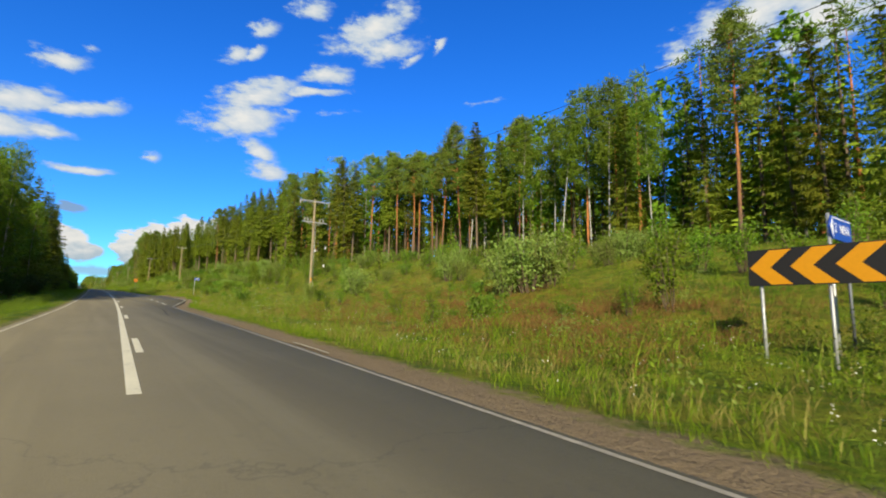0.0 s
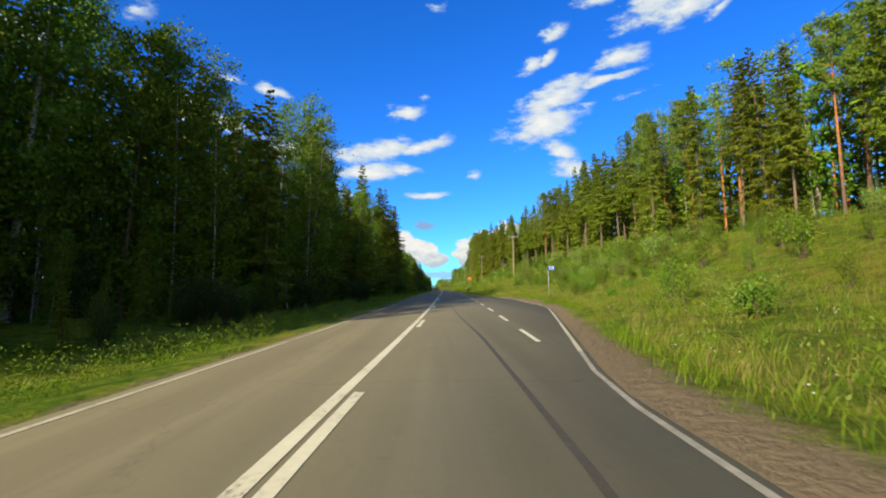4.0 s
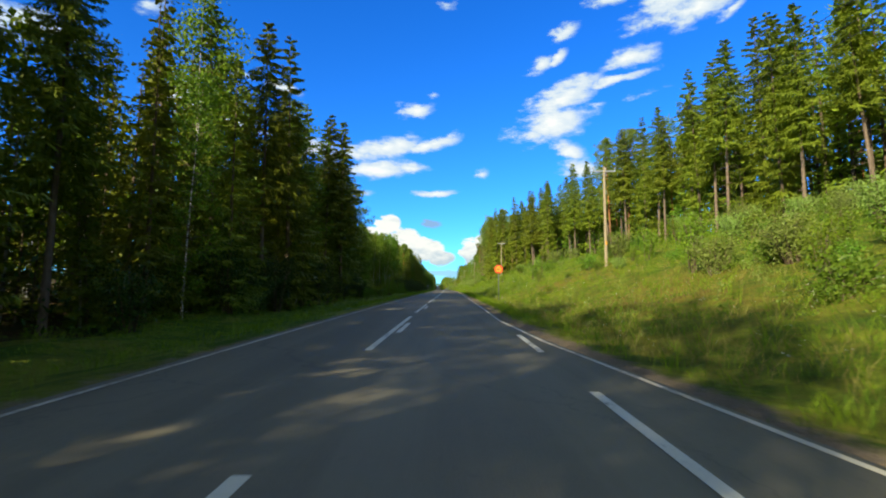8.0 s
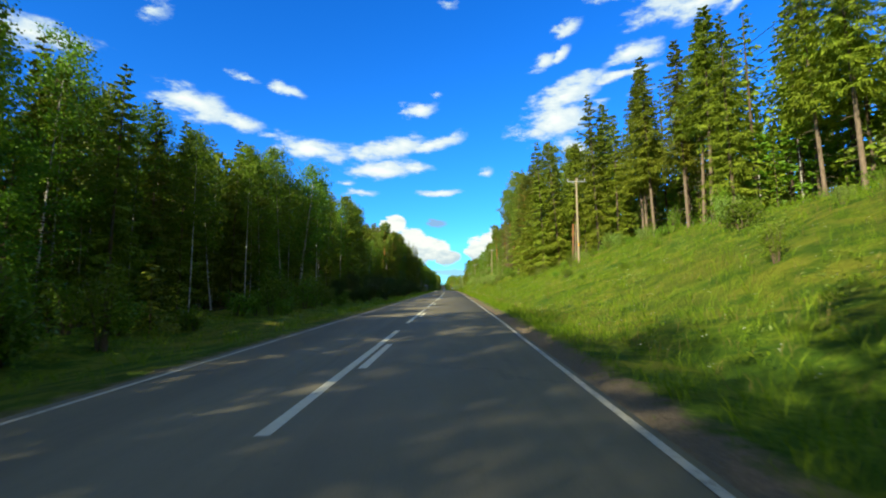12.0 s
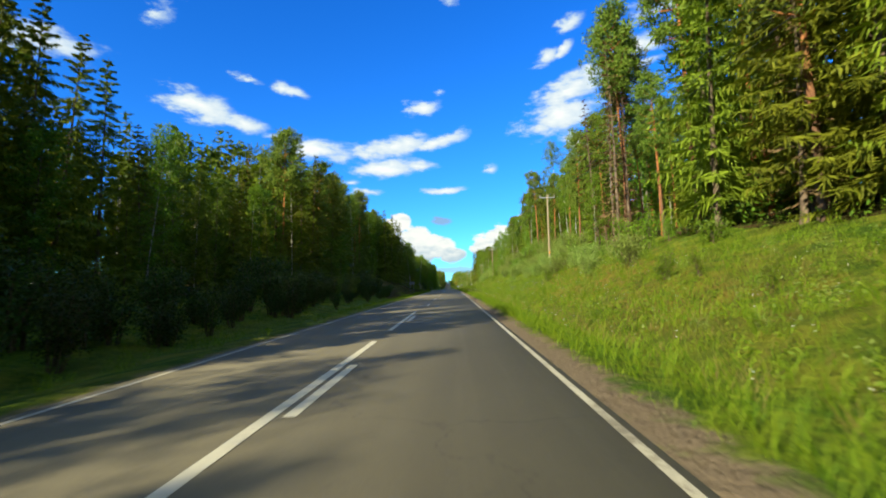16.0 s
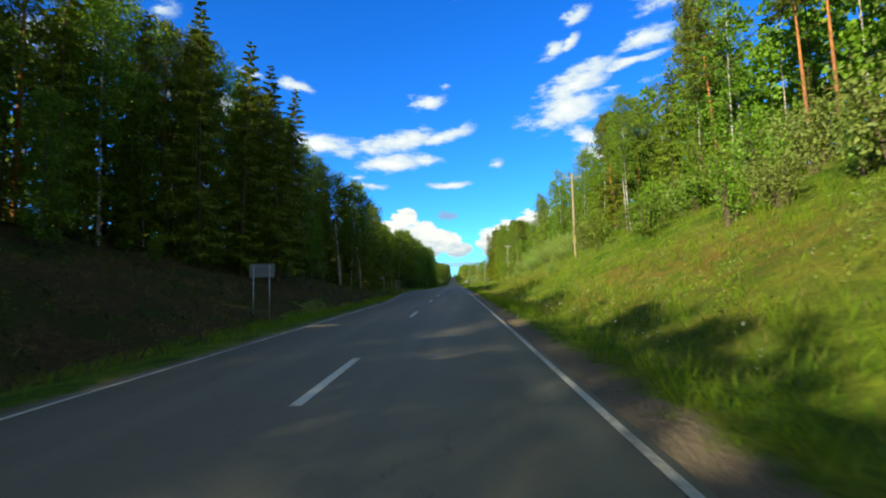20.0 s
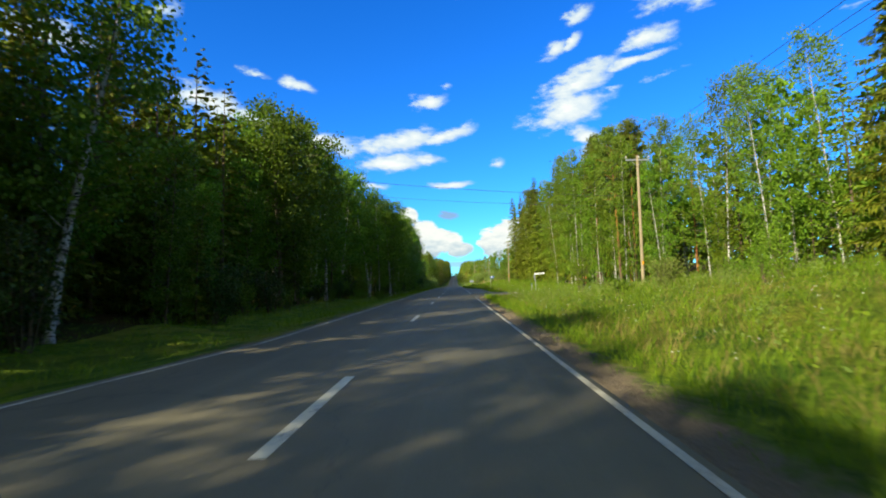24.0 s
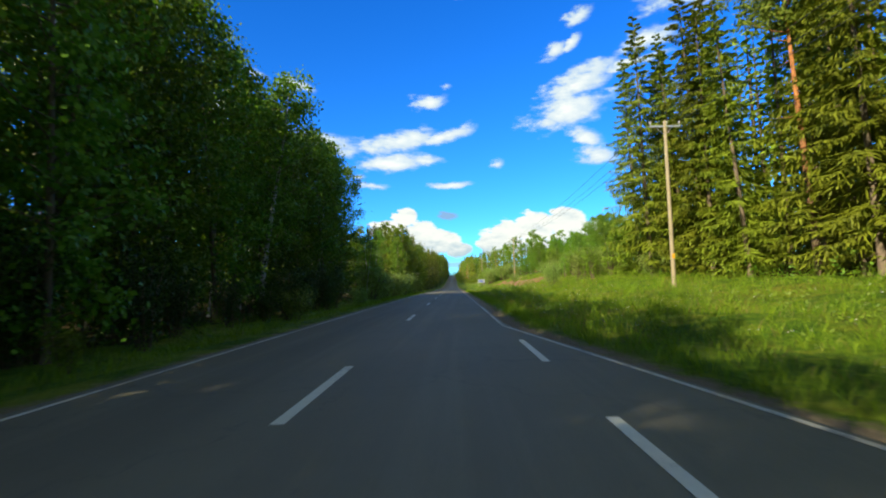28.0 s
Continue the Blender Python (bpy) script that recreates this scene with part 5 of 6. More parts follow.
def far_wood(name, side, edge, label):
    vs, fs, ix, n = [], [], [], 0
    s = -60.0
    while s < 1320:
        depth, step = (13, 4.5) if s >= 620 else (6, 3.4) if side > 0 else (6, 3.2)
        s += step * rng.uniform(0.8, 1.2)
        if side < 0 and -11 < s < 3:
            continue
        first = float(edge(s)) + side * (0.5 if s >= 620 else 9.5)
        a = 0.0
        while a < depth:
            a += rng.uniform(3.5, 7) if s >= 620 else rng.uniform(2.6, 5.0) if side > 0 else rng.uniform(1.4, 2.8) if 186 < s < 250 else rng.uniform(1.9, 3.9)
            if rng.random() < 0.08:
                continue
            l, ss = first + side * a, s + rng.uniform(-1.4, 1.4)
            if 434 < ss < 447 and l > 0:
                continue
            k = int(rng.integers(2)) if rng.random() < (0.62 if side > 0 else 0.7) else 2 + int(rng.integers(2))
            if (290 < ss < 395 or (side < 0 and 138 < ss < 212)) and rng.random() < 0.55:
                k = 3
            if side > 0 and 516 < ss < 640:
                k = 3
            tall = float(np.interp(ss, (20, 60, 80, 512, 522), (15, 15.5, 17.5, 17.5, 7.5))) if side > 0 else float(np.interp(ss, (-60, 60, 104, 132, 148, 180, 192, 243, 249, 258, 268, 290, 350, 380, 388, 402, 404, 422, 424, 445, 458, 494, 500, 552, 566), (16.5, 16, 16, 17.5, 11, 11, 14.5, 14.5, 10.5, 10.5, 14.5, 16, 15.5, 13, 12.5, 12.5, 7.5, 7.5, 14.5, 14.5, 12.5, 12.5, 7.5, 7.5, 13.5)))
            if side < 0 and 262 < ss < 345 and l < -19:
                tall += 2.5
            sc = tall * rng.uniform(0.75, 1.05) / 20 if s < 620 else rng.uniform(10, 15) * (1.25 if side < 0 else 1.0) / 20
            (tv, tf), (cv, cf), tm, cm = LOW[k]
            q, wide = rng.uniform(0, 6.28), 1.9 if k == 3 and sc < 0.46 else 1.0
            rot = np.array([[np.cos(q), -np.sin(q), 0], [np.sin(q), np.cos(q), 0], [0, 0, 1]]) * (sc * np.array([[wide], [wide], [1.0]]))
            at = np.array(floor_at(ss, l, -0.1))
            for v, f, m in ((tv, tf, tm), (cv, cf, cm)):
                vs.append(v @ rot.T + at)
                fs.append(f + n)
                ix.append(np.full(len(f), m))
                n += len(v)
    me = mesh_of(name, np.concatenate(vs), np.concatenate(fs), [SPRUCE_BARK, PINE_BARK, BIRCH_BARK, SPRUCE_NEEDLES, PINE_NEEDLES, BIRCH_LEAVES], np.concatenate(ix))
    tagged(new(name, me), label, "forest", kind="stuff")


def closing_wood():
    """Where the road bends out of sight far ahead, the wood closes behind it."""
    vs, fs, ix, n = [], [], [], 0
    for k in range(90):
        (tv, tf), (cv, cf), tm, cm = LOW[int(rng.integers(4))]
        at = np.array(floor_at(rng.uniform(1150, 1210), rng.uniform(-45, 45), -0.3))
        for v, f, m in ((tv, tf, tm), (cv, cf, cm)):
            vs.append(v * rng.uniform(0.55, 0.8) + at)
            fs.append(f + n)
            ix.append(np.full(len(f), m))
            n += len(v)
    me = mesh_of("forest", np.concatenate(vs), np.concatenate(fs), [SPRUCE_BARK, PINE_BARK, BIRCH_BARK, SPRUCE_NEEDLES, PINE_NEEDLES, BIRCH_LEAVES], np.concatenate(ix))
    tagged(new("forest", me), "distant forest where the road bends out of sight", "forest", kind="stuff")


closing_wood()


def outer_wood(name, side, edge, label):
    """The forest's far depth, seen only between the nearer trunks: plain small trees in one mesh."""
    kinds = []
    for h, r in ((18, 2.2), (16, 2.6)):
        t, c = spruce(h, r, 0.12, 6, 3, 1, 1.7, False)
        kinds.append((simple_stem(h, 0.16), c, 0, 2))
    t, c = leafy(16, 3.0, 0.3, 8, 3, 2, 1.9, 0.4)
    kinds.append((simple_stem(16, 0.15), c, 1, 3))
    vs, fs, ix, n = [], [], [], 0
    s = -80.0
    while s < 640:
        s += rng.uniform(3.6, 5.4)
        if side < 0 and -12 < s < 4 or side > 0 and 432 < s < 449:
            continue
        a = 15.0
        while a < 75:
            a += rng.uniform(4, 7) * (1 + (a - 15) / 90)
            (tv, tf), (cv, cf), tm, cm = kinds[int(rng.integers(3))]
            sc = rng.uniform(0.62, 0.82) if side < 0 else rng.uniform(0.75, 1.0)
            if side > 0 and s > 512:
                sc *= 0.6
            if side < 0 and 238 < s < 262 or side < 0 and 384 < s < 420:
                sc *= 0.75
            if side < 0 and 484 < s < 556:
                sc *= 0.5
            at = np.array(floor_at(s + rng.uniform(-2, 2), float(edge(s)) + side * a, -0.2))
            for v, f, m in ((tv, tf, tm), (cv, cf, cm)):
                vs.append(v * sc + at)
                fs.append(f + n)
                ix.append(np.full(len(f), m))
                n += len(v)
    me = mesh_of(name, np.concatenate(vs), np.concatenate(fs), [SPRUCE_BARK, BIRCH_BARK, SPRUCE_NEEDLES, BIRCH_LEAVES], np.concatenate(ix))
    tagged(new(name, me), label, "forest", kind="stuff")


outer_wood("deep_forest", 1, forest_edge_right, "deep forest behind the first trees on the bank")
outer_wood("deep_forest", -1, forest_edge_left, "deep forest behind the first trees on the low side")
far_wood("forest", 1, forest_edge_right, "deep mixed spruce and pine forest on the bank")
far_wood("forest", -1, forest_edge_left, "dark dense mixed forest beside the road")

# ---- bushes, saplings, grass ----
for k in range(200):
    s = rng.uniform(5, 560)
    e = float(forest_edge_right(s))
    u = rng.random() ** 0.6
    l = 8 + (e - 8.5) * u
    if 425 < s < 522 and l < 17:
        continue
    stand(pick(BUSHES), s, l, rng.uniform(0.45, 1.25), lean=4)
for k in range(60):
    s = rng.uniform(14, 520)
    e = float(forest_edge_left(s))
    stand(pick(BUSHES), s, e + rng.uniform(0, 2.0), rng.uniform(0.5, 1.1), lean=4)
for k in range(120):
    s = rng.uniform(18, 128)
    e = float(forest_edge_right(s))
    stand(pick(BUSHES), s, e - 1 - (e - 10) * rng.random() ** 1.4, rng.uniform(0.5, 1.2), lean=4)
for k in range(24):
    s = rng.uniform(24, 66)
    stand(pick(SHADE_TONED_SHRUBS), s, float(forest_edge_left(s)) + rng.uniform(-2.5, 1.2), rng.uniform(0.8, 1.4), lean=4)
for s, l, h in ((164.7, -9.6, 2.6), (164, -12.8, 2.7), (181, -9.4, 2.0), (168, -10.6, 1.8), (186, -10.5, 1.9), (100, 24, 3.0), (130, 22, 2.6), (60, 22, 2.4), (52, 26, 2.8), (84, 20, 1.8)):
    stand(YOUNG[0], s, l, h / 3, lean=2)
for s, l, k in ((22, 24, 1.2), (27, 27, 1.3), (12, 22.5, 1.1), (16, 26, 1.3), (9.5, 21, 1.0), (7, 19.5, 0.9), (32, 29, 1.2)):
    stand(BUSHES[1], s, l, k, lean=3)
for s, l, k in ((19, 25, 0.9), (365, 15, 1.5), (371, 16, 1.7), (376, 14.5, 1.6), (381, 17, 1.8), (368, 18, 1.7), (362, 13.5, 1.3), (374, 17.5, 1.8), (384, 15, 1.5), (388, 16.5, 1.6), (379, 13, 1.2), (366, 12, 1.1)):
    stand(BUSHES[0], s, l, k, lean=3)


# thickets: willows along the top of the bank, shrubs below the first trees, small clumps on the slope
for s0, s1, l0, l1, count, kinds, lo, hi in ((352, 394, 11.5, 16.5, 36, BUSHES[:1], 0.7, 1.1), (268, 300, 9.5, 15, 26, BUSHES[:1], 0.6, 1.0), (244, 268, 9.5, 13, 12, BUSHES[:1], 0.5, 0.9), (296, 352, 12, 20, 46, BUSHES, 0.9, 1.7), (8, 60, 26, 36, 26, BUSHES[1:], 0.4, 1.0),
                                             (148, 196, -10.8, -8.0, 34, BUSHES[1:], 0.6, 1.2), (200, 296, -13, -9, 40, SHADE_TONED_SHRUBS, 0.7, 1.2), (22, 64, -10.6, -8.8, 30, SHADE_TONED_SHRUBS, 0.4, 0.7), (66, 140, -10.5, -8.2, 36, SHADE_TONED_SHRUBS, 0.6, 1.1), (396, 450, -11, -8.6, 20, SHADE_TONED_SHRUBS, 0.6, 1.1), (452, 512, -9.5, -6.8, 44, SHADE_TONED_SHRUBS, 0.6, 1.1), (56, 96, 14, 27, 40, BUSHES[1:], 0.6, 1.4), (62, 100, 8.5, 15, 50, BUSHES[1:], 0.35, 0.75), (-2, 30, 9, 20, 26, BUSHES[1:], 0.3, 0.6), (100, 200, 9, 17, 34, BUSHES, 0.3, 0.65), (205, 240, 7.5, 13, 14, BUSHES[1:], 0.3, 0.55),
                                             (518, 544, 13, 22, 22, BUSHES[:2], 0.9, 1.9), (594, 622, 9, 17, 40, BUSHES[:2], 1.2, 2.0)):
    for k in range(count):
        s = rng.uniform(s0, s1)
        stand(pick(kinds), s, rng.uniform(l0, l1), rng.uniform(lo, hi), lean=4)


def clumps(name, zones, shape, mat, label):
    """Small leafy clumps on the slope, too many to count, as one mesh of foliage."""
    kinds = [bush(*shape)[1] for k in range(4)]
    vs, fs, n = [], [], 0
    for s0, s1, l0, l1, count, lo, hi in zones:
        for k in range(count):
            s, l, sc = rng.uniform(s0, s1), rng.uniform(l0, l1), rng.uniform(lo, hi)
            v, f = kinds[int(rng.integers(4))]
            q = rng.uniform(0, 6.28)
            rot = np.array([[np.cos(q), -np.sin(q), 0], [np.sin(q), np.cos(q), 0], [0, 0, 1]]) * sc
            vs.append(v @ rot.T + np.array(floor_at(s, l, -0.05)))
            fs.append(f + n)
            n += len(v)
    tagged(new(name, mesh_of(name, np.concatenate(vs), np.concatenate(fs), [mat])), label, "plants", kind="stuff")


SLOPE = ((2, 62, 7, 29, 85, 0.35, 0.8), (62, 100, 8, 26, 55, 0.35, 0.8), (100, 215, 6.5, 20, 85, 0.3, 0.7), (215, 262, 5.5, 13, 30, 0.3, 0.6), (262, 420, 6, 16, 120, 0.3, 0.65), (411, 433, 6.5, 18, 60, 0.3, 0.6), (520, 600, 7, 10, 20, 0.4, 0.9))
clumps("herb_clumps", SLOPE, (1.4, 0.7, 9, 26, 0.048), WILLOW_LEAVES, "small pale leafy clumps on the grassy slope")
clumps("green_clumps", SLOPE, (1.0, 0.9, 10, 26, 0.048), BIRCH_LEAVES, "low green leafy clumps on the grassy slope")


def blades(s, l, tall, count, width, lean, spread=0.11):
    """Tufts of grass: count pointed blades at every spot."""
    base = place(s, l, land(s, l) - 0.03)
    base = np.repeat(base, count, 0) + rng.normal(0, spread, (len(s) * count, 3)) * np.array([1, 1, 0])
    h = np.repeat(tall, count)[:, None] * rng.uniform(0.5, 1.15, (len(base), 1))
    a = rng.uniform(0, 6.28, (len(base), 1))
    d = np.concatenate([np.cos(a) * lean, np.sin(a) * lean, np.ones_like(a)], 1) * h
    side = np.concatenate([-np.sin(a + 0.6), np.cos(a + 0.6), 0 * a], 1) * width
    tip = base + d + np.concatenate([np.cos(a), np.sin(a), -0.3 + 0 * a], 1) * h * 0.25
    mid = base + d * 0.5
    v = np.stack([base, mid + side, tip, mid - side], 1).reshape(-1, 3)
    return v, np.arange(len(v)).reshape(-1, 4)


def spots(n, lo, hi, s0, s1, power):
    """Random places along the road, thicker in drifts, clear of the side roads."""
    s = rng.uniform(s0, s1, n)
    a, b = lo(s), hi(s)
    l = a + (b - a) * rng.random(n) ** power
    thick = 0.5 + 0.5 * np.sin(s * 0.31 + l * 0.9) * np.sin(s * 0.11 - l * 0.4 + 2)
    keep = rng.random(n) < 0.35 + 0.65 * thick
    keep &= ~((s > 430) & (s < 450) & (l > 0) & (l < 9)) & ~((s > 436) & (s < 445) & (l > 0)) & ~((s > -9) & (s < 3) & (l < 0))
    keep &= ~(bare_cut(s, l) & (rng.random(n) < 0.8))
    return s[keep], l[keep]


def meadow(name, n, lo, hi, tall, count, width, mat, label, s0=-8, s1=560, power=1.6):
    s, l = spots(n, lo, hi, s0, s1, power)
    v, f = blades(s, l, tall * rng.uniform(0.6, 1.3, len(s)), count, width, 0.35)
    tagged(new(name, mesh_of(name, v, f, [mat])), label, "grass", kind="stuff")


def weeds(name, n, lo, hi, tall, leaves, size, mat, label, s0=-8, s1=560, power=1.2):
    """Leafy herbs and low undergrowth: a loose heap of leaves at every spot."""
    s, l = spots(n, lo, hi, s0, s1, power)
    c = np.repeat(place(s, l, land(s, l)), leaves, 0)
    h = np.repeat(tall * rng.uniform(0.4, 1.3, len(s)), leaves)[:, None]
    up = rng.random((len(c), 1))
    c = c + np.concatenate([rng.normal(0, 0.28, (len(c), 2)) * h * (1.2 - 0.8 * up), up * h], 1)
    d = unit(rng.normal(0, 1, c.shape) + np.array([0, 0, 0.8]))
    q = size * rng.uniform(0.6, 1.4, (len(c), 1))
    v, f = flakes(c, d * q, unit(np.cross(d, rng.normal(0, 1, c.shape))) * q * 0.42)
    tagged(new(name, mesh_of(name, v, f, [mat])), label, "plants", kind="stuff")


meadow("grass", 42000, lambda s: edge_right(s) + np.interp(s, (35, 70), (1.1, 0.75)), lambda s: forest_edge_right(s) - 1, 0.42, 9, 0.0065, GRASS_BLADES, "tall green summer grass on the sunny bank")
meadow("grass", 11000, lambda s: edge_right(s) + np.interp(s, (35, 70), (0.9, 0.5)), lambda s: edge_right(s) + 2.6, 0.17, 8, 0.005, GRASS_BLADES, "short green grass beside the gravel shoulder", power=1.0)
meadow("dry_grass", 22000, lambda s: edge_right(s) + 1.6, lambda s: forest_edge_right(s) - 2, 0.45, 4, 0.005, DRY_GRASS, "dry yellow-brown grass stalks on the bank")
meadow("grass", 13000, lambda s: edge_left(s) - 0.55, lambda s: np.where((s > 288) & (s < 376), -6.6, forest_edge_left(s) - 1.0), 0.36, 8, 0.007, GRASS_BLADES, "green verge grass in front of the dark forest", 3, power=1.0)
weeds("weeds", 11000, lambda s: edge_right(s) + 2.5, lambda s: forest_edge_right(s) + 1, 0.6, 22, 0.042, BIRCH_LEAVES, "leafy green weeds and herbs on the bank")
weeds("weeds", 3400, lambda s: edge_left(s) - 1.2, lambda s: forest_edge_left(s) - 1, 0.7, 28, 0.032, BIRCH_LEAVES, "leafy weeds along the verge", 4, power=0.7)
weeds("tall_weeds", 1100, lambda s: edge_left(s) - 1.5, lambda s: edge_left(s) - 3.4, 0.6, 44, 0.022, BIRCH_LEAVES, "tall leafy weeds at the edge of the verge", 12, 66, 1.0)
weeds("tall_weeds", 260, lambda s: edge_right(s) + 3.2, lambda s: edge_right(s) + 9, 0.75, 40, 0.03, BIRCH_LEAVES, "leafy green weeds round the sign posts", -6, 9, 1.0)
weeds("tall_weeds", 900, lambda s: edge_right(s) + 2.0, lambda s: edge_right(s) + 9.0, 0.6, 26, 0.036, WILLOW_LEAVES, "grey-green patches of herbs on the bank", -5, 560, 1.0)
weeds("tall_weeds", 900, lambda s: edge_right(s) + 2.2 + 0 * s, lambda s: 17 + 0 * s, 0.6, 30, 0.036, WILLOW_LEAVES, "tall grey-green weeds beside the junction", 410, 433, 1.0)
weeds("undergrowth", 5200, lambda s: forest_edge_left(s) - 0.3, lambda s: forest_edge_left(s) - 15, 2.2, 18, 0.12, SHADE_TONED_LEAVES, "leafy undergrowth below the trees, its leaves coloured for shade", 24)
weeds("undergrowth", 2000, lambda s: forest_edge_right(s) - 0.5, lambda s: forest_edge_right(s) + 6, 1.3, 16, 0.11, ASPEN_LEAVES, "leafy undergrowth at the foot of the forest")


weeds("undergrowth", 1500, lambda s: -6.4 + 0 * s, lambda s: forest_edge_left(s) - 1, 0.4, 14, 0.05, SHADE_TONED_LEAVES, "low plants on the bare slope below the trees, coloured for shade", 286, 380, 1.3)
meadow("dry_grass", 2600, lambda s: -6.2 + 0 * s, lambda s: forest_edge_left(s), 0.3, 6, 0.006, DRY_GRASS, "withered grass on the shaded slope", 286, 380, 1.2)


def flowers(name, n, lo, hi, mat, label, s0, s1, tall):
    s = rng.uniform(s0, s1, n)
    l = lo(s) + (hi(s) - lo(s)) * rng.random(n)
    c = place(s, l, land(s, l) + tall * rng.uniform(0.7, 1.2, n))
    c = np.repeat(c, 3, 0) + rng.normal(0, 0.04, (3 * n, 3))
    d = unit(rng.normal(0, 1, c.shape)) * 0.010
    v, f = flakes(c, d, unit(np.cross(d, rng.normal(0, 1, c.shape))) * 0.010)
    tagged(new(name, mesh_of(name, v, f, [mat])), label, "flowers", kind="stuff")


flowers("wildflowers", 3200, lambda s: edge_right(s) + 1.0, lambda s: edge_right(s) + 9, PETAL, "small white wildflowers in the grass", 0, 560, 0.42)
flowers("lupins", 120, lambda s: edge_right(s) + 3.0, lambda s: edge_right(s) + 5, LUPIN, "violet lupins in the grass", 255, 275, 0.55)

meadow("dry_grass", 9000, lambda s: edge_right(s) + 1.6, lambda s: forest_edge_right(s) - 2, 0.42, 5, 0.005, DRY_GRASS, "yellowing grass on the bank near the junction", -6, 112)
meadow("dry_grass", 3200, lambda s: edge_right(s) + 1.2, lambda s: edge_right(s) + 9, 0.40, 6, 0.006, DRY_GRASS, "ripe golden grass on the low bank", 345, 408, 1.0)
meadow("tall_grass", 9000, lambda s: edge_right(s) + 2.4, lambda s: forest_edge_right(s) - 1, 0.85, 9, 0.007, GRASS_BLADES, "tall tufts of seeding grass on the slope", -6, 560, 1.1)
meadow("rust_grass", 3400, lambda s: edge_right(s) + 4.0, lambda s: edge_right(s) + 15.5, 0.36, 9, 0.006, RUST_GRASS, "rust-brown withered grass in patches on the bank", 5, 32, 1.0)
meadow("rust_grass", 1100, lambda s: 6.8 + 0 * s, lambda s: 11.5 + 0 * s, 0.25, 9, 0.006, RUST_GRASS, "rust-brown dry grass in a patch on the bank", 243, 262, 1.0)
meadow("rust_grass", 1600, lambda s: edge_right(s) + 6.0, lambda s: edge_right(s) + 13.0, 0.34, 11, 0.007, RUST_GRASS, "dense rust-brown withered grass on the bank", 8, 20, 1.0)

# second row behind the left wood's edge, added to shade the road and banks
front_row(lambda s: forest_edge_left(s) - 1.2, (163, (197, 1.7, ((SPRUCES[:2], 5), (BIRCHES[:1], 3)), (11.5, 12.6))), -1)
front_row(lambda s: forest_edge_left(s) - 4.2, (160, (195, 2.2, ((SPRUCES[:2], 5), (BIRCHES[:1], 3)), (11.5, 12.8))), -1)
front_row(lambda s: forest_edge_left(s) - 1.5, (330, (352, 2.0, ((SPRUCES[:2], 3), (BIRCHES[:1], 3)), (15.2, 16.8))), -1)
front_row(lambda s: forest_edge_left(s) - 3.5, (396, (417, 1.6, ((SPRUCES[:2], 5), (BIRCHES[:1], 2)), (13.5, 15)), (422, 2.0, ((SPRUCES[:2], 5), (BIRCHES[:1], 2)), (9, 10.5))), -1)

# the far stretch of the road: dark spruces behind pale bushes on one side, thickets down to the verge on both
mid_wood("forest", [(lambda s, d=d: forest_edge_left(s) - d, (556, (640, 2.2, ((SPRUCE_LOW, 5), (BIRCHES[:1], 2)), (11.5, 15)), (1000, 3.4, ((SPRUCE_LOW, 5), (BIRCHES[:1], 1)), (14, 18))), -1) for d in (0.0, 2.5)],
         "dark spruces along the far stretch of the road")
mid_wood("forest", [(lambda s, d=d: -d + 0 * s, (408, (480, 1.8, ((SPRUCE_LOW, 1),), (3.5, 6))), -1) for d in (14.5, 18.5)]
         + [(lambda s, d=d: -d + 0 * s, (296, (408, 1.9, ((SPRUCE_LOW, 1),), (3.5, 6))), -1) for d in (18.5, 22.5)]
         + [(lambda s, d=d: forest_edge_left(s) - d, (60, (300, 2.0, ((SPRUCE_LOW, 1),), (3.5, 6.5))), -1) for d in (3.0, 7.5)]
         # taller row at the low stretch of the wood, added to shade the road
         + [(lambda s, d=d: -d + 0 * s, (398, (419, 1.6, ((SPRUCE_LOW, 1),), (12.5, 14.5))), -1) for d in (11.8, 14.5)], "dark young spruces between the roadside trees, with a taller row added for shade")
for k in range(26):
    stand(pick(BUSHES[:1]), rng.uniform(526, 574), rng.uniform(-8.6, -6.4), rng.uniform(1.0, 1.9), lean=4)
for s, l, k in ((18.3, 17.3, 1.6), (19.2, 16.6, 1.2), (17.6, 18.2, 1.3)):
    stand(BUSHES[0], s, l, k, lean=3)
weeds("undergrowth", 900, lambda s: forest_edge_left(s) + 1.6, lambda s: forest_edge_left(s) - 6, 2.4, 16, 0.22, SHADE_TONED_LEAVES, "thicket below the far trees, its leaves coloured for shade", 556, 1000, 1.0)
weeds("undergrowth", 1100, lambda s: forest_edge_right(s) - 1.4, lambda s: forest_edge_right(s) + 8, 2.2, 16, 0.22, ASPEN_LEAVES, "thicket of leafy shrubs below the far trees", 600, 1000, 1.0)

# ---- power line ----


def crossarm(parent, z, half, name="crossarm", pins=(-1, 0.15, 1)):
    arm = part(name, box(-half, half, -0.05, 0.05, z - 0.05, z + 0.05, 0.008), STEEL, parent, "grey steel crossarm")
    for k in pins:
        bm = rod(0.018, 0.018, z + 0.05, z + 0.16, 8, pose(k * half * 0.95, 0, 0))
        part("pin", bm, STEEL, arm)
        bm = rod(0.055, 0.035, z + 0.15, z + 0.29, 10, pose(k * half * 0.95, 0, 0))
        part("insulator", bm, PORCELAIN, arm, "brown porcelain insulator")
    for k in (-1, 1):
        bm = rod(0.012, 0.012, 0, math.hypot(half * 0.55, 0.5), 6, pose(0, 0.06, z - 0.5, 0, k * math.degrees(math.atan2(half * 0.55, 0.5)), 0))
        part("brace", bm, STEEL, parent)
    return arm


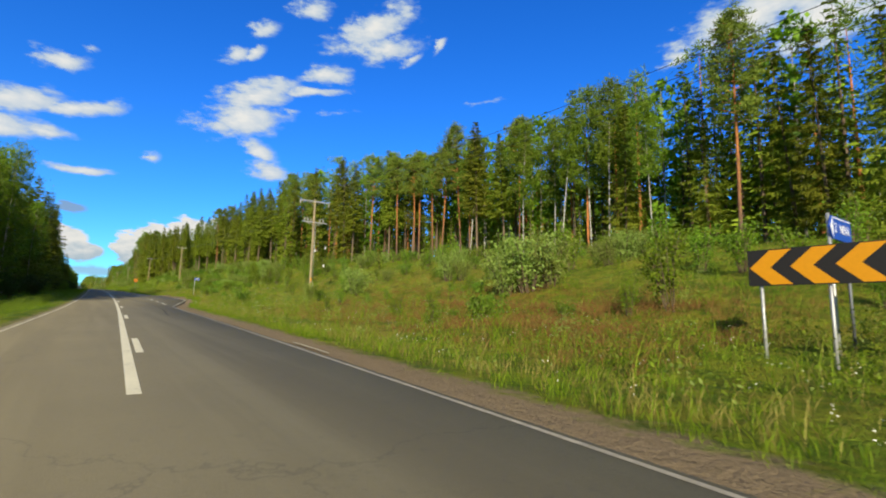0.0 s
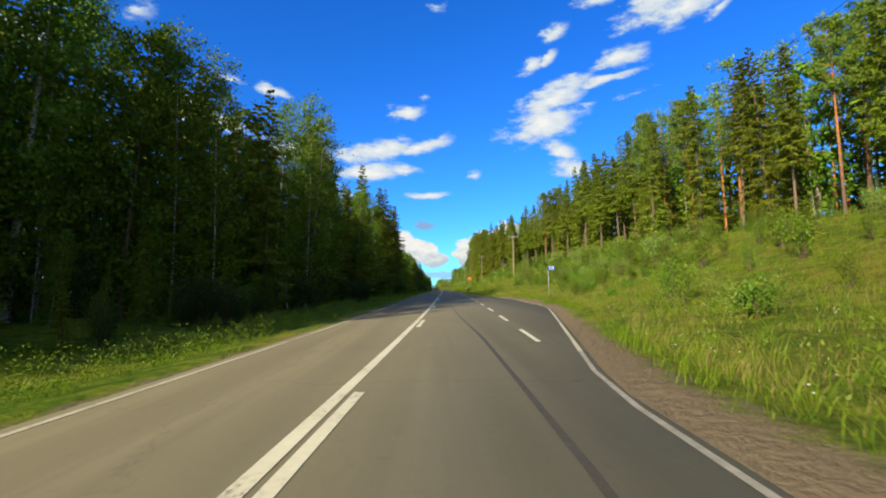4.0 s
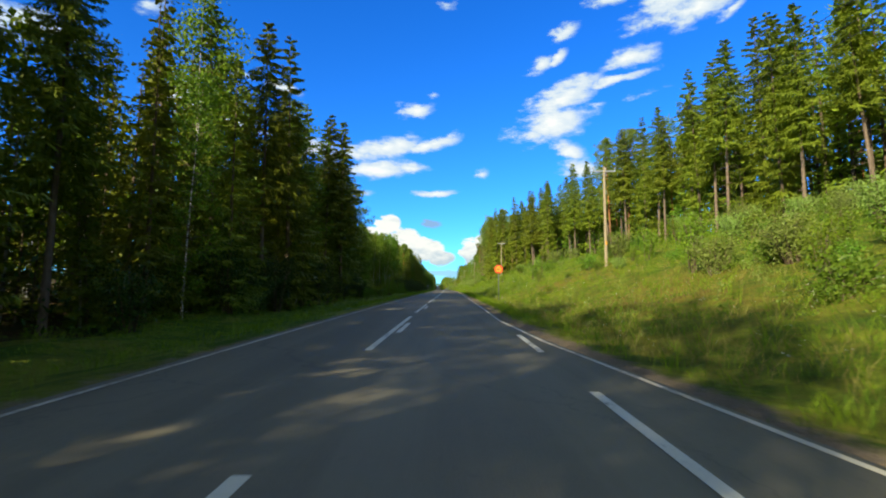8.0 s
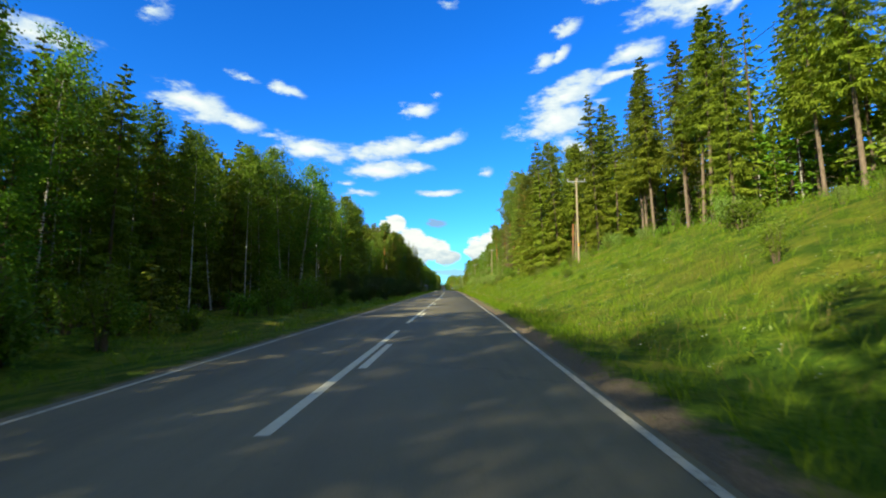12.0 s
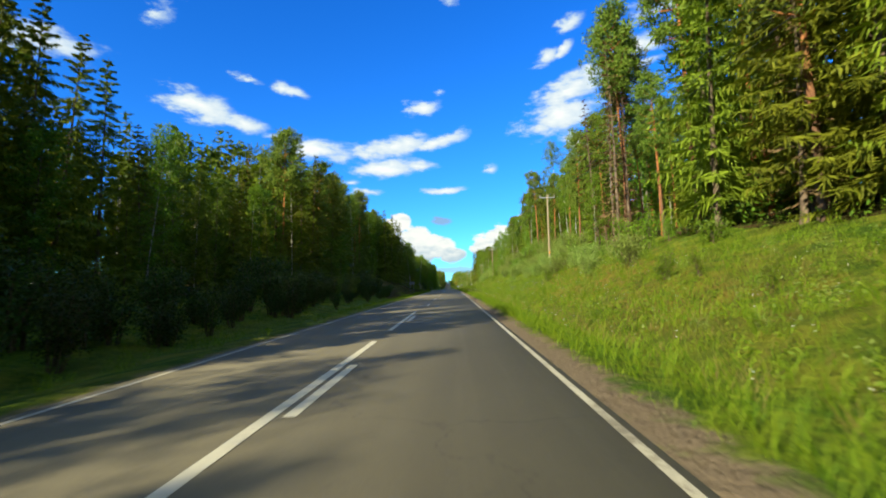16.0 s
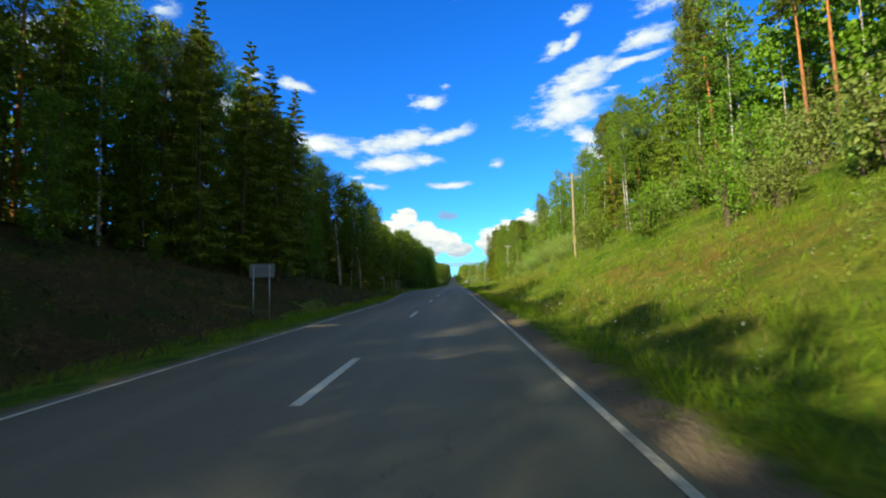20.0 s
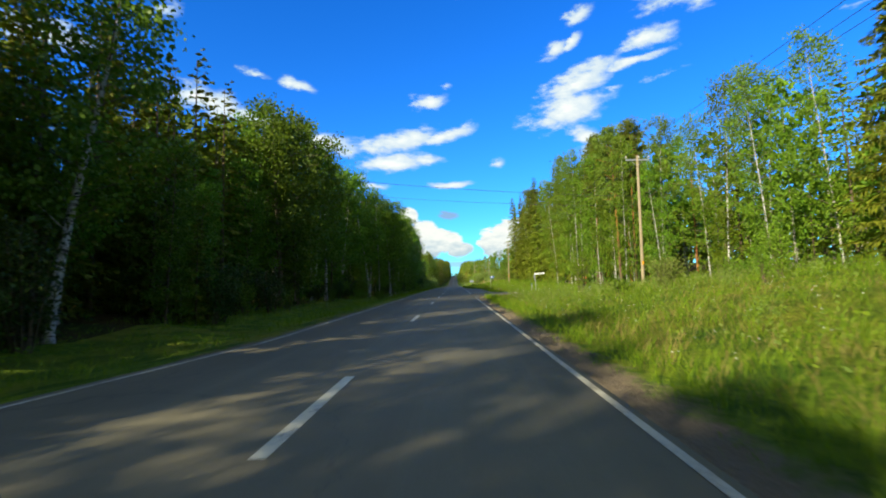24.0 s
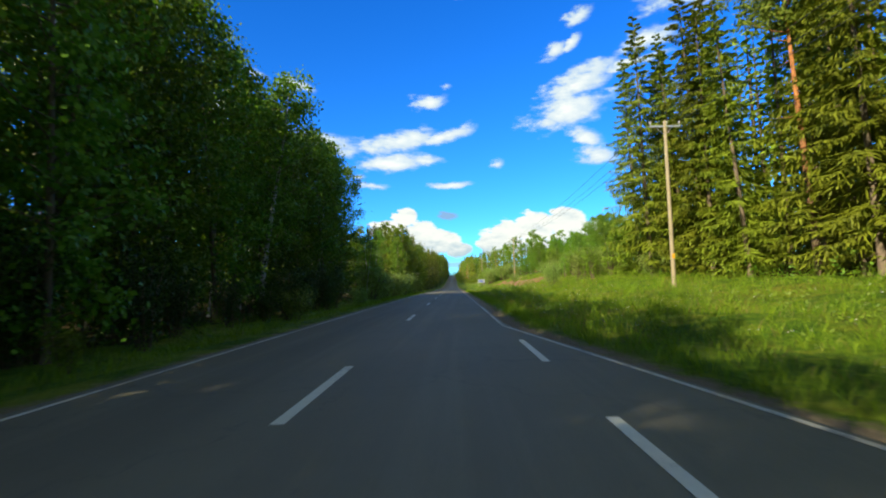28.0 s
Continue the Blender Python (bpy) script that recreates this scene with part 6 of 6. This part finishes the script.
def power_pole(s, l, tall, lean=0.0, double=False):
    ob = thing("power_pole", "tall grey wooden double-arm power pole with isolator gear" if double else "tall weathered wooden power pole with a steel crossarm", "power pole", "power poles")
    v, f = tube([(0, 0, -1.0), (0, 0, 0), (0, 0, tall * 0.5), (0, 0, tall - 0.05), (0, 0, tall)], [0.125, 0.12, 0.105, 0.085, 0.02], 14)
    part("pole", mesh_of("pole", v, f, [POLE_WOOD], smooth=True), None, ob)
    part("id_plate", box(-0.06, 0.06, -0.13, -0.118, 1.6, 1.85, 0.0), SIGN_YELLOW, ob, "small yellow number plate")
    if not double:
        crossarm(ob, tall - 0.35, 0.85)
    else:       # a line's end: wide top arm with hanging insulators, a switch platform below
        top = part("crossarm", box(-1.5, 1.5, -0.06, 0.06, tall - 0.3, tall - 0.18, 0.01), STEEL, ob, "pale steel top crossarm")
        for k in (-1.42, 1.42):
            part("insulator", rod(0.05, 0.035, tall - 0.62, tall - 0.3, 10, pose(k, 0, 0)), PORCELAIN, top, "hanging porcelain insulator")
        for k in (-1, 1):
            part("brace", rod(0.018, 0.018, 0, 0.72, 6, pose(k * 0.05, 0.08, tall - 0.72, 0, k * 52, 0)), STEEL, ob)
        low = part("lower_crossarm", box(-1.15, 1.3, -0.07, 0.07, tall - 2.35, tall - 2.25, 0.01), STEEL, ob, "grey steel switch platform")
        for k in (-1, 1):
            part("brace", rod(0.022, 0.022, 0, 0.98, 6, pose(k * 0.05, -0.1, tall - 2.68, 0, k * 67, 0)), STEEL, ob)
        for k in (-0.9, -0.62, -0.3, 0.62, 0.95):
            part("insulator", rod(0.05, 0.035, tall - 2.25, tall - 1.95, 10, pose(k, 0, 0)), PORCELAIN, low, "brown porcelain insulator")
        for k in (-0.76, -0.45, 0.78):
            part("switch_blade", box(k - 0.02, k + 0.02, -0.18, 0.18, tall - 1.95, tall - 1.90, 0.006), PORCELAIN, low)
        part("operating_rod", rod(0.02, 0.02, 1.0, tall - 2.3, 8, pose(0.19, 0, 0)), STEEL, ob)
        part("control_box", box(0.12, 0.26, -0.08, 0.08, 0.9, 1.25, 0.01), STEEL, ob)
    ob.matrix_world = Matrix.Translation(floor_at(s, l)) @ pose(0, 0, 0, 0, lean, turn_at(s))
    return ob


POLES = ((-30, 15, 9.5, 0, False), (45, 15, 9.6, 0.6, True), (118.5, 12.9, 7.6, 0.4, False), (193, 13.2, 8.2, 0.5, False), (276.5, 12.6, 8.4, 0.6, False), (350, 12.6, 7.8, 0.4, False),
         (426, 14.8, 9.6, 0.8, False), (501, 13.6, 9.4, 0.4, False), (577, 14.5, 9.0, 0, False), (652, 12.0, 9.0, 0, False), (726, 12.0, 9.0, 0, False))
for q in POLES:
    power_pole(*q)


def cable(name, a, b, sag, r, label):
    t = np.linspace(0, 1, 25)[:, None]
    p = np.asarray(a) * (1 - t) + np.asarray(b) * t - np.array([0, 0, 1.0]) * sag * 4 * t * (1 - t)
    v, f = tube(p, np.full(25, r), 5)
    tagged(new(name, mesh_of(name, v, f, [WIRE])), label, "wire", "overhead wires")


def arm_end(q, k):
    s, l, tall, lean, double = q
    return np.array(floor_at(s, l)) + np.array([k * (1.0 if double else 0.81), 0, tall - 0.08])


for qa, qb in zip(POLES[:-1], POLES[1:]):
    for k in (-1, 0.15, 1):
        cable("power_wire", arm_end(qa, k), arm_end(qb, k), 1.1, 0.011, "thin dark overhead power wire between poles")
# stays of the first pole, each with a white egg insulator
for ds, dl, bead in ((6.5, 3.2, 0.42), (4.2, 5.0, 0.40), (-4.0, 0.5, 0.62)):
    a, b = np.array(floor_at(45, 15, 7.2)), np.array(floor_at(45 + ds, 15 + dl, 0))
    stay = thing("guy_wire", "thin steel stay wire with a white insulator", "wire", "stays of the power pole")
    v, f = tube([a, (a + b) / 2, b], [0.008, 0.008, 0.008], 5)
    part("wire", mesh_of("wire", v, f, [WIRE]), None, stay)
    part("insulator", rod(0.06, 0.06, -0.12, 0.12, 10, Matrix.Translation(a * (1 - bead) + b * bead)), SIGN_WHITE, stay, "white insulator")
# low-voltage cables across the road, to a pole among the leaf trees
power_pole(426.5, -12.5, 9.8, 0)
for low, high, r in ((7.1, 9.9, 0.014), (6.4, 8.7, 0.010)):
    cable("service_cable", place(426, 14.7, low), place(426.5, -12.4, high), 0.35, r, "black service cable hung across the road")

# ---- signs ----


def lettering(text, size, mat, parent, x, z, y, turn=0):
    cu = bpy.data.curves.new("lettering", "FONT")
    cu.body, cu.size, cu.extrude, cu.align_x, cu.align_y = text, size, 0.002, "CENTER", "CENTER"
    tmp = bpy.data.objects.new("lettering_source", cu)
    scene.collection.objects.link(tmp)
    bpy.context.view_layer.update()
    me = bpy.data.meshes.new_from_object(tmp.evaluated_get(bpy.context.evaluated_depsgraph_get()))
    bpy.data.objects.remove(tmp)
    me.materials.clear()
    me.materials.append(mat)
    ob = new("lettering", me)
    ob.parent = parent
    ob.matrix_local = pose(x, y, z, 90, 0, turn)
    return ob


def disc(r, y0, y1, z, n=40):
    return prism([(r * math.cos(a), z + r * math.sin(a)) for a in (2 * math.pi * k / n for k in range(n))], y0, y1)


def chevron_board():
    """Along the main road, facing the side road: local x runs along the board, -y is its face."""
    ob = thing("chevron_board", "long black board with yellow arrow chevrons on steel posts", "road sign")
    w, h, z = 4.2, 0.70, 1.70
    for k in range(2):
        pan = part("panel", box(-w / 2 + k * w / 2 + 0.004, -w / 2 + (k + 1) * w / 2 - 0.004, 0, 0.03, z, z + h, 0.004), SIGN_BLACK, ob)
        for j in range(3):
            x = -w / 2 + k * w / 2 + 0.04 + j * 0.69
            tip, b = (x, z + h / 2), 0.36
            part("chevron", prism([(x, z + h / 2), (x + 0.36, z + h - 0.02), (x + 0.36 + b, z + h - 0.02), (x + b, z + h / 2), (x + 0.36 + b, z + 0.02), (x + 0.36, z + 0.02)], -0.004, 0.001), SIGN_YELLOW, pan, "yellow reflective chevron")
    for x in (-w / 2 + 0.2, -0.8, w / 2 - 0.3):
        part("post", rod(0.03, 0.03, -0.8, z + h - 0.05, 10, pose(x, 0.065, 0)), STEEL, ob)
    for x in (-w / 2 + 0.2, -0.8, w / 2 - 0.3):
        part("clamp", box(x - 0.05, x + 0.05, 0.03, 0.10, z + 0.3, z + 0.36, 0.004), STEEL, ob)
    c = floor_at(2.4, 9.9)
    ob.matrix_world = Matrix.Translation((c.x, c.y, place(2.4, 9.9, 0.0)[2])) @ pose(0, 0, 0, 0, 0, turn_at(2.4) - 90) @ pose(0, 0, 0, 0, 0, 0)
    # the board's left end lies at the far station
    return ob


chevron_board()


def direction_sign():
    ob = thing("direction_sign", "blue arrow direction sign with white lettering on two posts", "road sign")
    z = 2.62
    w = 1.30
    part("panel", prism([(-w / 2, z + 0.21), (-w / 2 + 0.14, z + 0.44), (w / 2, z + 0.44), (w / 2, z - 0.02), (-w / 2 + 0.14, z - 0.02)], 0, 0.03), SIGN_BLUE, ob)
    part("arrow", prism([(-w / 2 + 0.02, z + 0.21), (-w / 2 + 0.17, z + 0.42), (-w / 2 + 0.17, z)], -0.004, 0.001), SIGN_WHITE, ob, "white arrowhead")
    part("border", prism([(-w / 2 + 0.17, z + 0.42), (w / 2 - 0.02, z + 0.42), (w / 2 - 0.02, z + 0.40), (-w / 2 + 0.17, z + 0.40)], -0.004, 0.001), SIGN_WHITE, ob)
    lettering("2", 0.27, SIGN_WHITE, ob, -0.33, z + 0.2, -0.004)
    lettering("NIVA", 0.27, SIGN_WHITE, ob, 0.22, z + 0.2, -0.004)
    for x, steel in ((-0.5, STEEL), (0.5, DARK_STEEL)):
        part("post", rod(0.03, 0.03, -0.8, z + 0.5, 10, pose(x, 0.065, 0)), steel, ob)
    c = place(3.42, 11.5, 0.0)
    ob.matrix_world = Matrix.Translation(c) @ pose(0, 0, 0, 0, 0, turn_at(2.4) + 2)


direction_sign()


def bus_stop_sign(s, l, tall, turn=0.0, back=False):
    ob = thing("bus_stop_sign", "blue and white bus stop sign on a thin steel post", "bus stop sign", "bus stop signs")
    part("post", rod(0.025, 0.025, -0.6, tall, 10), STEEL, ob)
    pan = part("panel", box(-0.02, 0.52, -0.03, -0.005, tall - 0.30, tall, 0.006), SIGN_BACK if back else SIGN_BLUE, ob)
    if not back:
        part("white_field", box(0.09, 0.41, -0.036, -0.029, tall - 0.24, tall - 0.11), SIGN_WHITE, pan)
        part("bus_symbol", prism([(0.13, tall - 0.21), (0.13, tall - 0.14), (0.34, tall - 0.14), (0.37, tall - 0.17), (0.37, tall - 0.21)], -0.040, -0.035), SIGN_BLACK, pan)
        part("text_bar", box(0.06, 0.44, -0.036, -0.029, tall - 0.07, tall - 0.035), SIGN_WHITE, pan)
    ob.matrix_world = Matrix.Translation(floor_at(s, l)) @ pose(0, 0, 0, 0, 0, turn_at(s) + turn)


bus_stop_sign(68.2, 8.35, 2.15)
bus_stop_sign(470.5, 7.2, 2.05)
bus_stop_sign(370, -8.0, 2.5, 180, True)


def round_sign(s, l, centre, r, text, turn, label, extra=False):
    ob = thing("speed_limit_sign", label, "road sign")
    part("post", rod(0.03, 0.03, -0.6, centre + r - 0.05, 10, pose(0, 0.05, 0)), SIGN_BACK if extra else DARK_STEEL, ob)
    plate = part("plate", disc(r, 0, 0.018, centre), SIGN_RED, ob, "red sign rim")
    part("field", disc(r * 0.74, -0.004, 0.001, centre), SIGN_YELLOW, plate, "yellow sign field")
    if text:
        lettering(text, r * 1.05, SIGN_BLACK, plate, 0, centre, -0.006)
    part("clamp", box(-0.06, 0.06, 0.018, 0.085, centre - 0.03, centre + 0.03, 0.004), STEEL, ob)
    if extra:
        low = part("small_plate", box(-0.29, 0.29, 0, 0.018, centre - 0.65, centre - 0.38, 0.004), SIGN_RED, ob, "small rectangular plate with a red border")
        part("small_field", box(-0.26, 0.26, -0.004, 0.001, centre - 0.62, centre - 0.41), SIGN_YELLOW, low, "yellow field")
        part("text_bar", box(-0.18, 0.18, -0.007, -0.003, centre - 0.55, centre - 0.48), SIGN_BLACK, low)
    ob.matrix_world = Matrix.Translation(floor_at(s, l)) @ pose(0, 0, 0, 0, 0, turn_at(s) + turn)


round_sign(119.7, 5.0, 2.60, 0.33, "80", -3, "yellow round speed limit sign with red rim")
round_sign(440.4, 14.5, 1.42, 0.34, "", -86, "yellow round sign with red rim over a small plate", True)


def board_on_legs(s, l, w, h, z, turn, front, label, stripes=False):
    ob = thing("information_board", label, "road sign")
    pan = part("panel", box(-w / 2, w / 2, -0.015, 0.015, z, z + h, 0.005), front, ob)
    for k in (-1, 1):
        part("post", rod(0.03, 0.03, -0.6, z + h - 0.05, 10, pose(k * w * 0.32, 0.05, 0)), STEEL, ob)
        part("rail", box(-w / 2 + 0.05, w / 2 - 0.05, 0.015, 0.05, z + h / 2 + k * h * 0.3 - 0.02, z + h / 2 + k * h * 0.3 + 0.02), STEEL, pan)
    if stripes:
        part("text_bar", box(-w * 0.4, w * 0.2, -0.020, -0.014, z + h * 0.6, z + h * 0.78), SIGN_BLUE, pan)
        part("text_bar", box(-w * 0.4, w * 0.3, -0.020, -0.014, z + h * 0.22, z + h * 0.4), SIGN_BLUE, pan)
    ob.matrix_world = Matrix.Translation(floor_at(s, l)) @ pose(0, 0, 0, 0, 0, turn_at(s) + turn)


board_on_legs(327.5, -7.2, 1.15, 0.62, 1.75, 180, SIGN_BACK, "grey back of a road sign board on two posts")
board_on_legs(591, 8.2, 1.7, 0.8, 1.1, 0, SIGN_BACK, "pale grey direction board with blue lines of text on two posts", True)


def give_way_sign():
    ob = thing("give_way_sign", "back of a give-way triangle under a white street name sign", "road sign")
    part("post", rod(0.03, 0.03, -0.6, 2.15, 10), STEEL, ob)
    for turn, side in ((62, 0.05), (-58, -0.05)):
        part("triangle", prism([(-0.32, 1.90), (0.32, 1.90), (0.0, 1.33)], side, side + 0.014, pose(0, 0, 0, 0, 0, turn)), SIGN_BACK, ob, "pale back of a triangle sign")
    part("name_plate", box(-0.03, 1.15, -0.015, 0.015, 1.97, 2.13, 0.004), SIGN_WHITE, ob, "white street name plate")
    part("text_bar", box(0.12, 1.0, -0.019, -0.014, 2.03, 2.07), SIGN_BLACK, ob)
    ob.matrix_world = Matrix.Translation(floor_at(448.2, 10.9)) @ pose(0, 0, 0, 0, -4, turn_at(448) - 12)
    ob = thing("marker_post", "thin grey roadside marker post with a blue top", "marker post")
    part("post", rod(0.03, 0.03, -0.4, 0.85, 8), STEEL, ob)
    part("cap", rod(0.034, 0.034, 0.85, 1.0, 8), SIGN_BLUE, ob, "blue cap")
    ob.matrix_world = Matrix.Translation(floor_at(448.4, 10.4))


give_way_sign()


def milk_platform():
    """A small weathered wooden stand at the left bus bay."""
    ob = thing("bus_shelter_bench", "small grey weathered wooden stand with bench beside the bus bay", "bench")
    for x in (-0.8, 0.8):
        for y in (-0.35, 0.35):
            part("post", box(x - 0.05, x + 0.05, y - 0.05, y + 0.05, -0.4, 1.0 if y > 0 else 0.5, 0.006), POLE_WOOD, ob)
    for k in range(4):
        part("seat_board", box(-0.9, 0.9, -0.4 + k * 0.21, -0.22 + k * 0.21, 0.5, 0.54, 0.004), POLE_WOOD, ob)
    for k in range(3):
        part("back_board", box(-0.9, 0.9, 0.40, 0.43, 0.62 + k * 0.15, 0.74 + k * 0.15, 0.004), POLE_WOOD, ob)
    ob.matrix_world = Matrix.Translation(floor_at(389.5, -8.0)) @ pose(0, 0, 0, 0, 0, turn_at(389) + 90)


milk_platform()


def mailbox_frame():
    ob = thing("timetable_frame", "thin white post frame of a bus stop in the shade", "bus stop sign")
    part("post", rod(0.025, 0.025, -0.5, 1.9, 8), SIGN_WHITE, ob)
    part("arm", box(0, 0.75, -0.02, 0.02, 1.85, 1.9), SIGN_WHITE, ob)
    ob.matrix_world = Matrix.Translation(floor_at(393, -9.2)) @ pose(0, 0, 0, 0, 0, turn_at(393))


mailbox_frame()
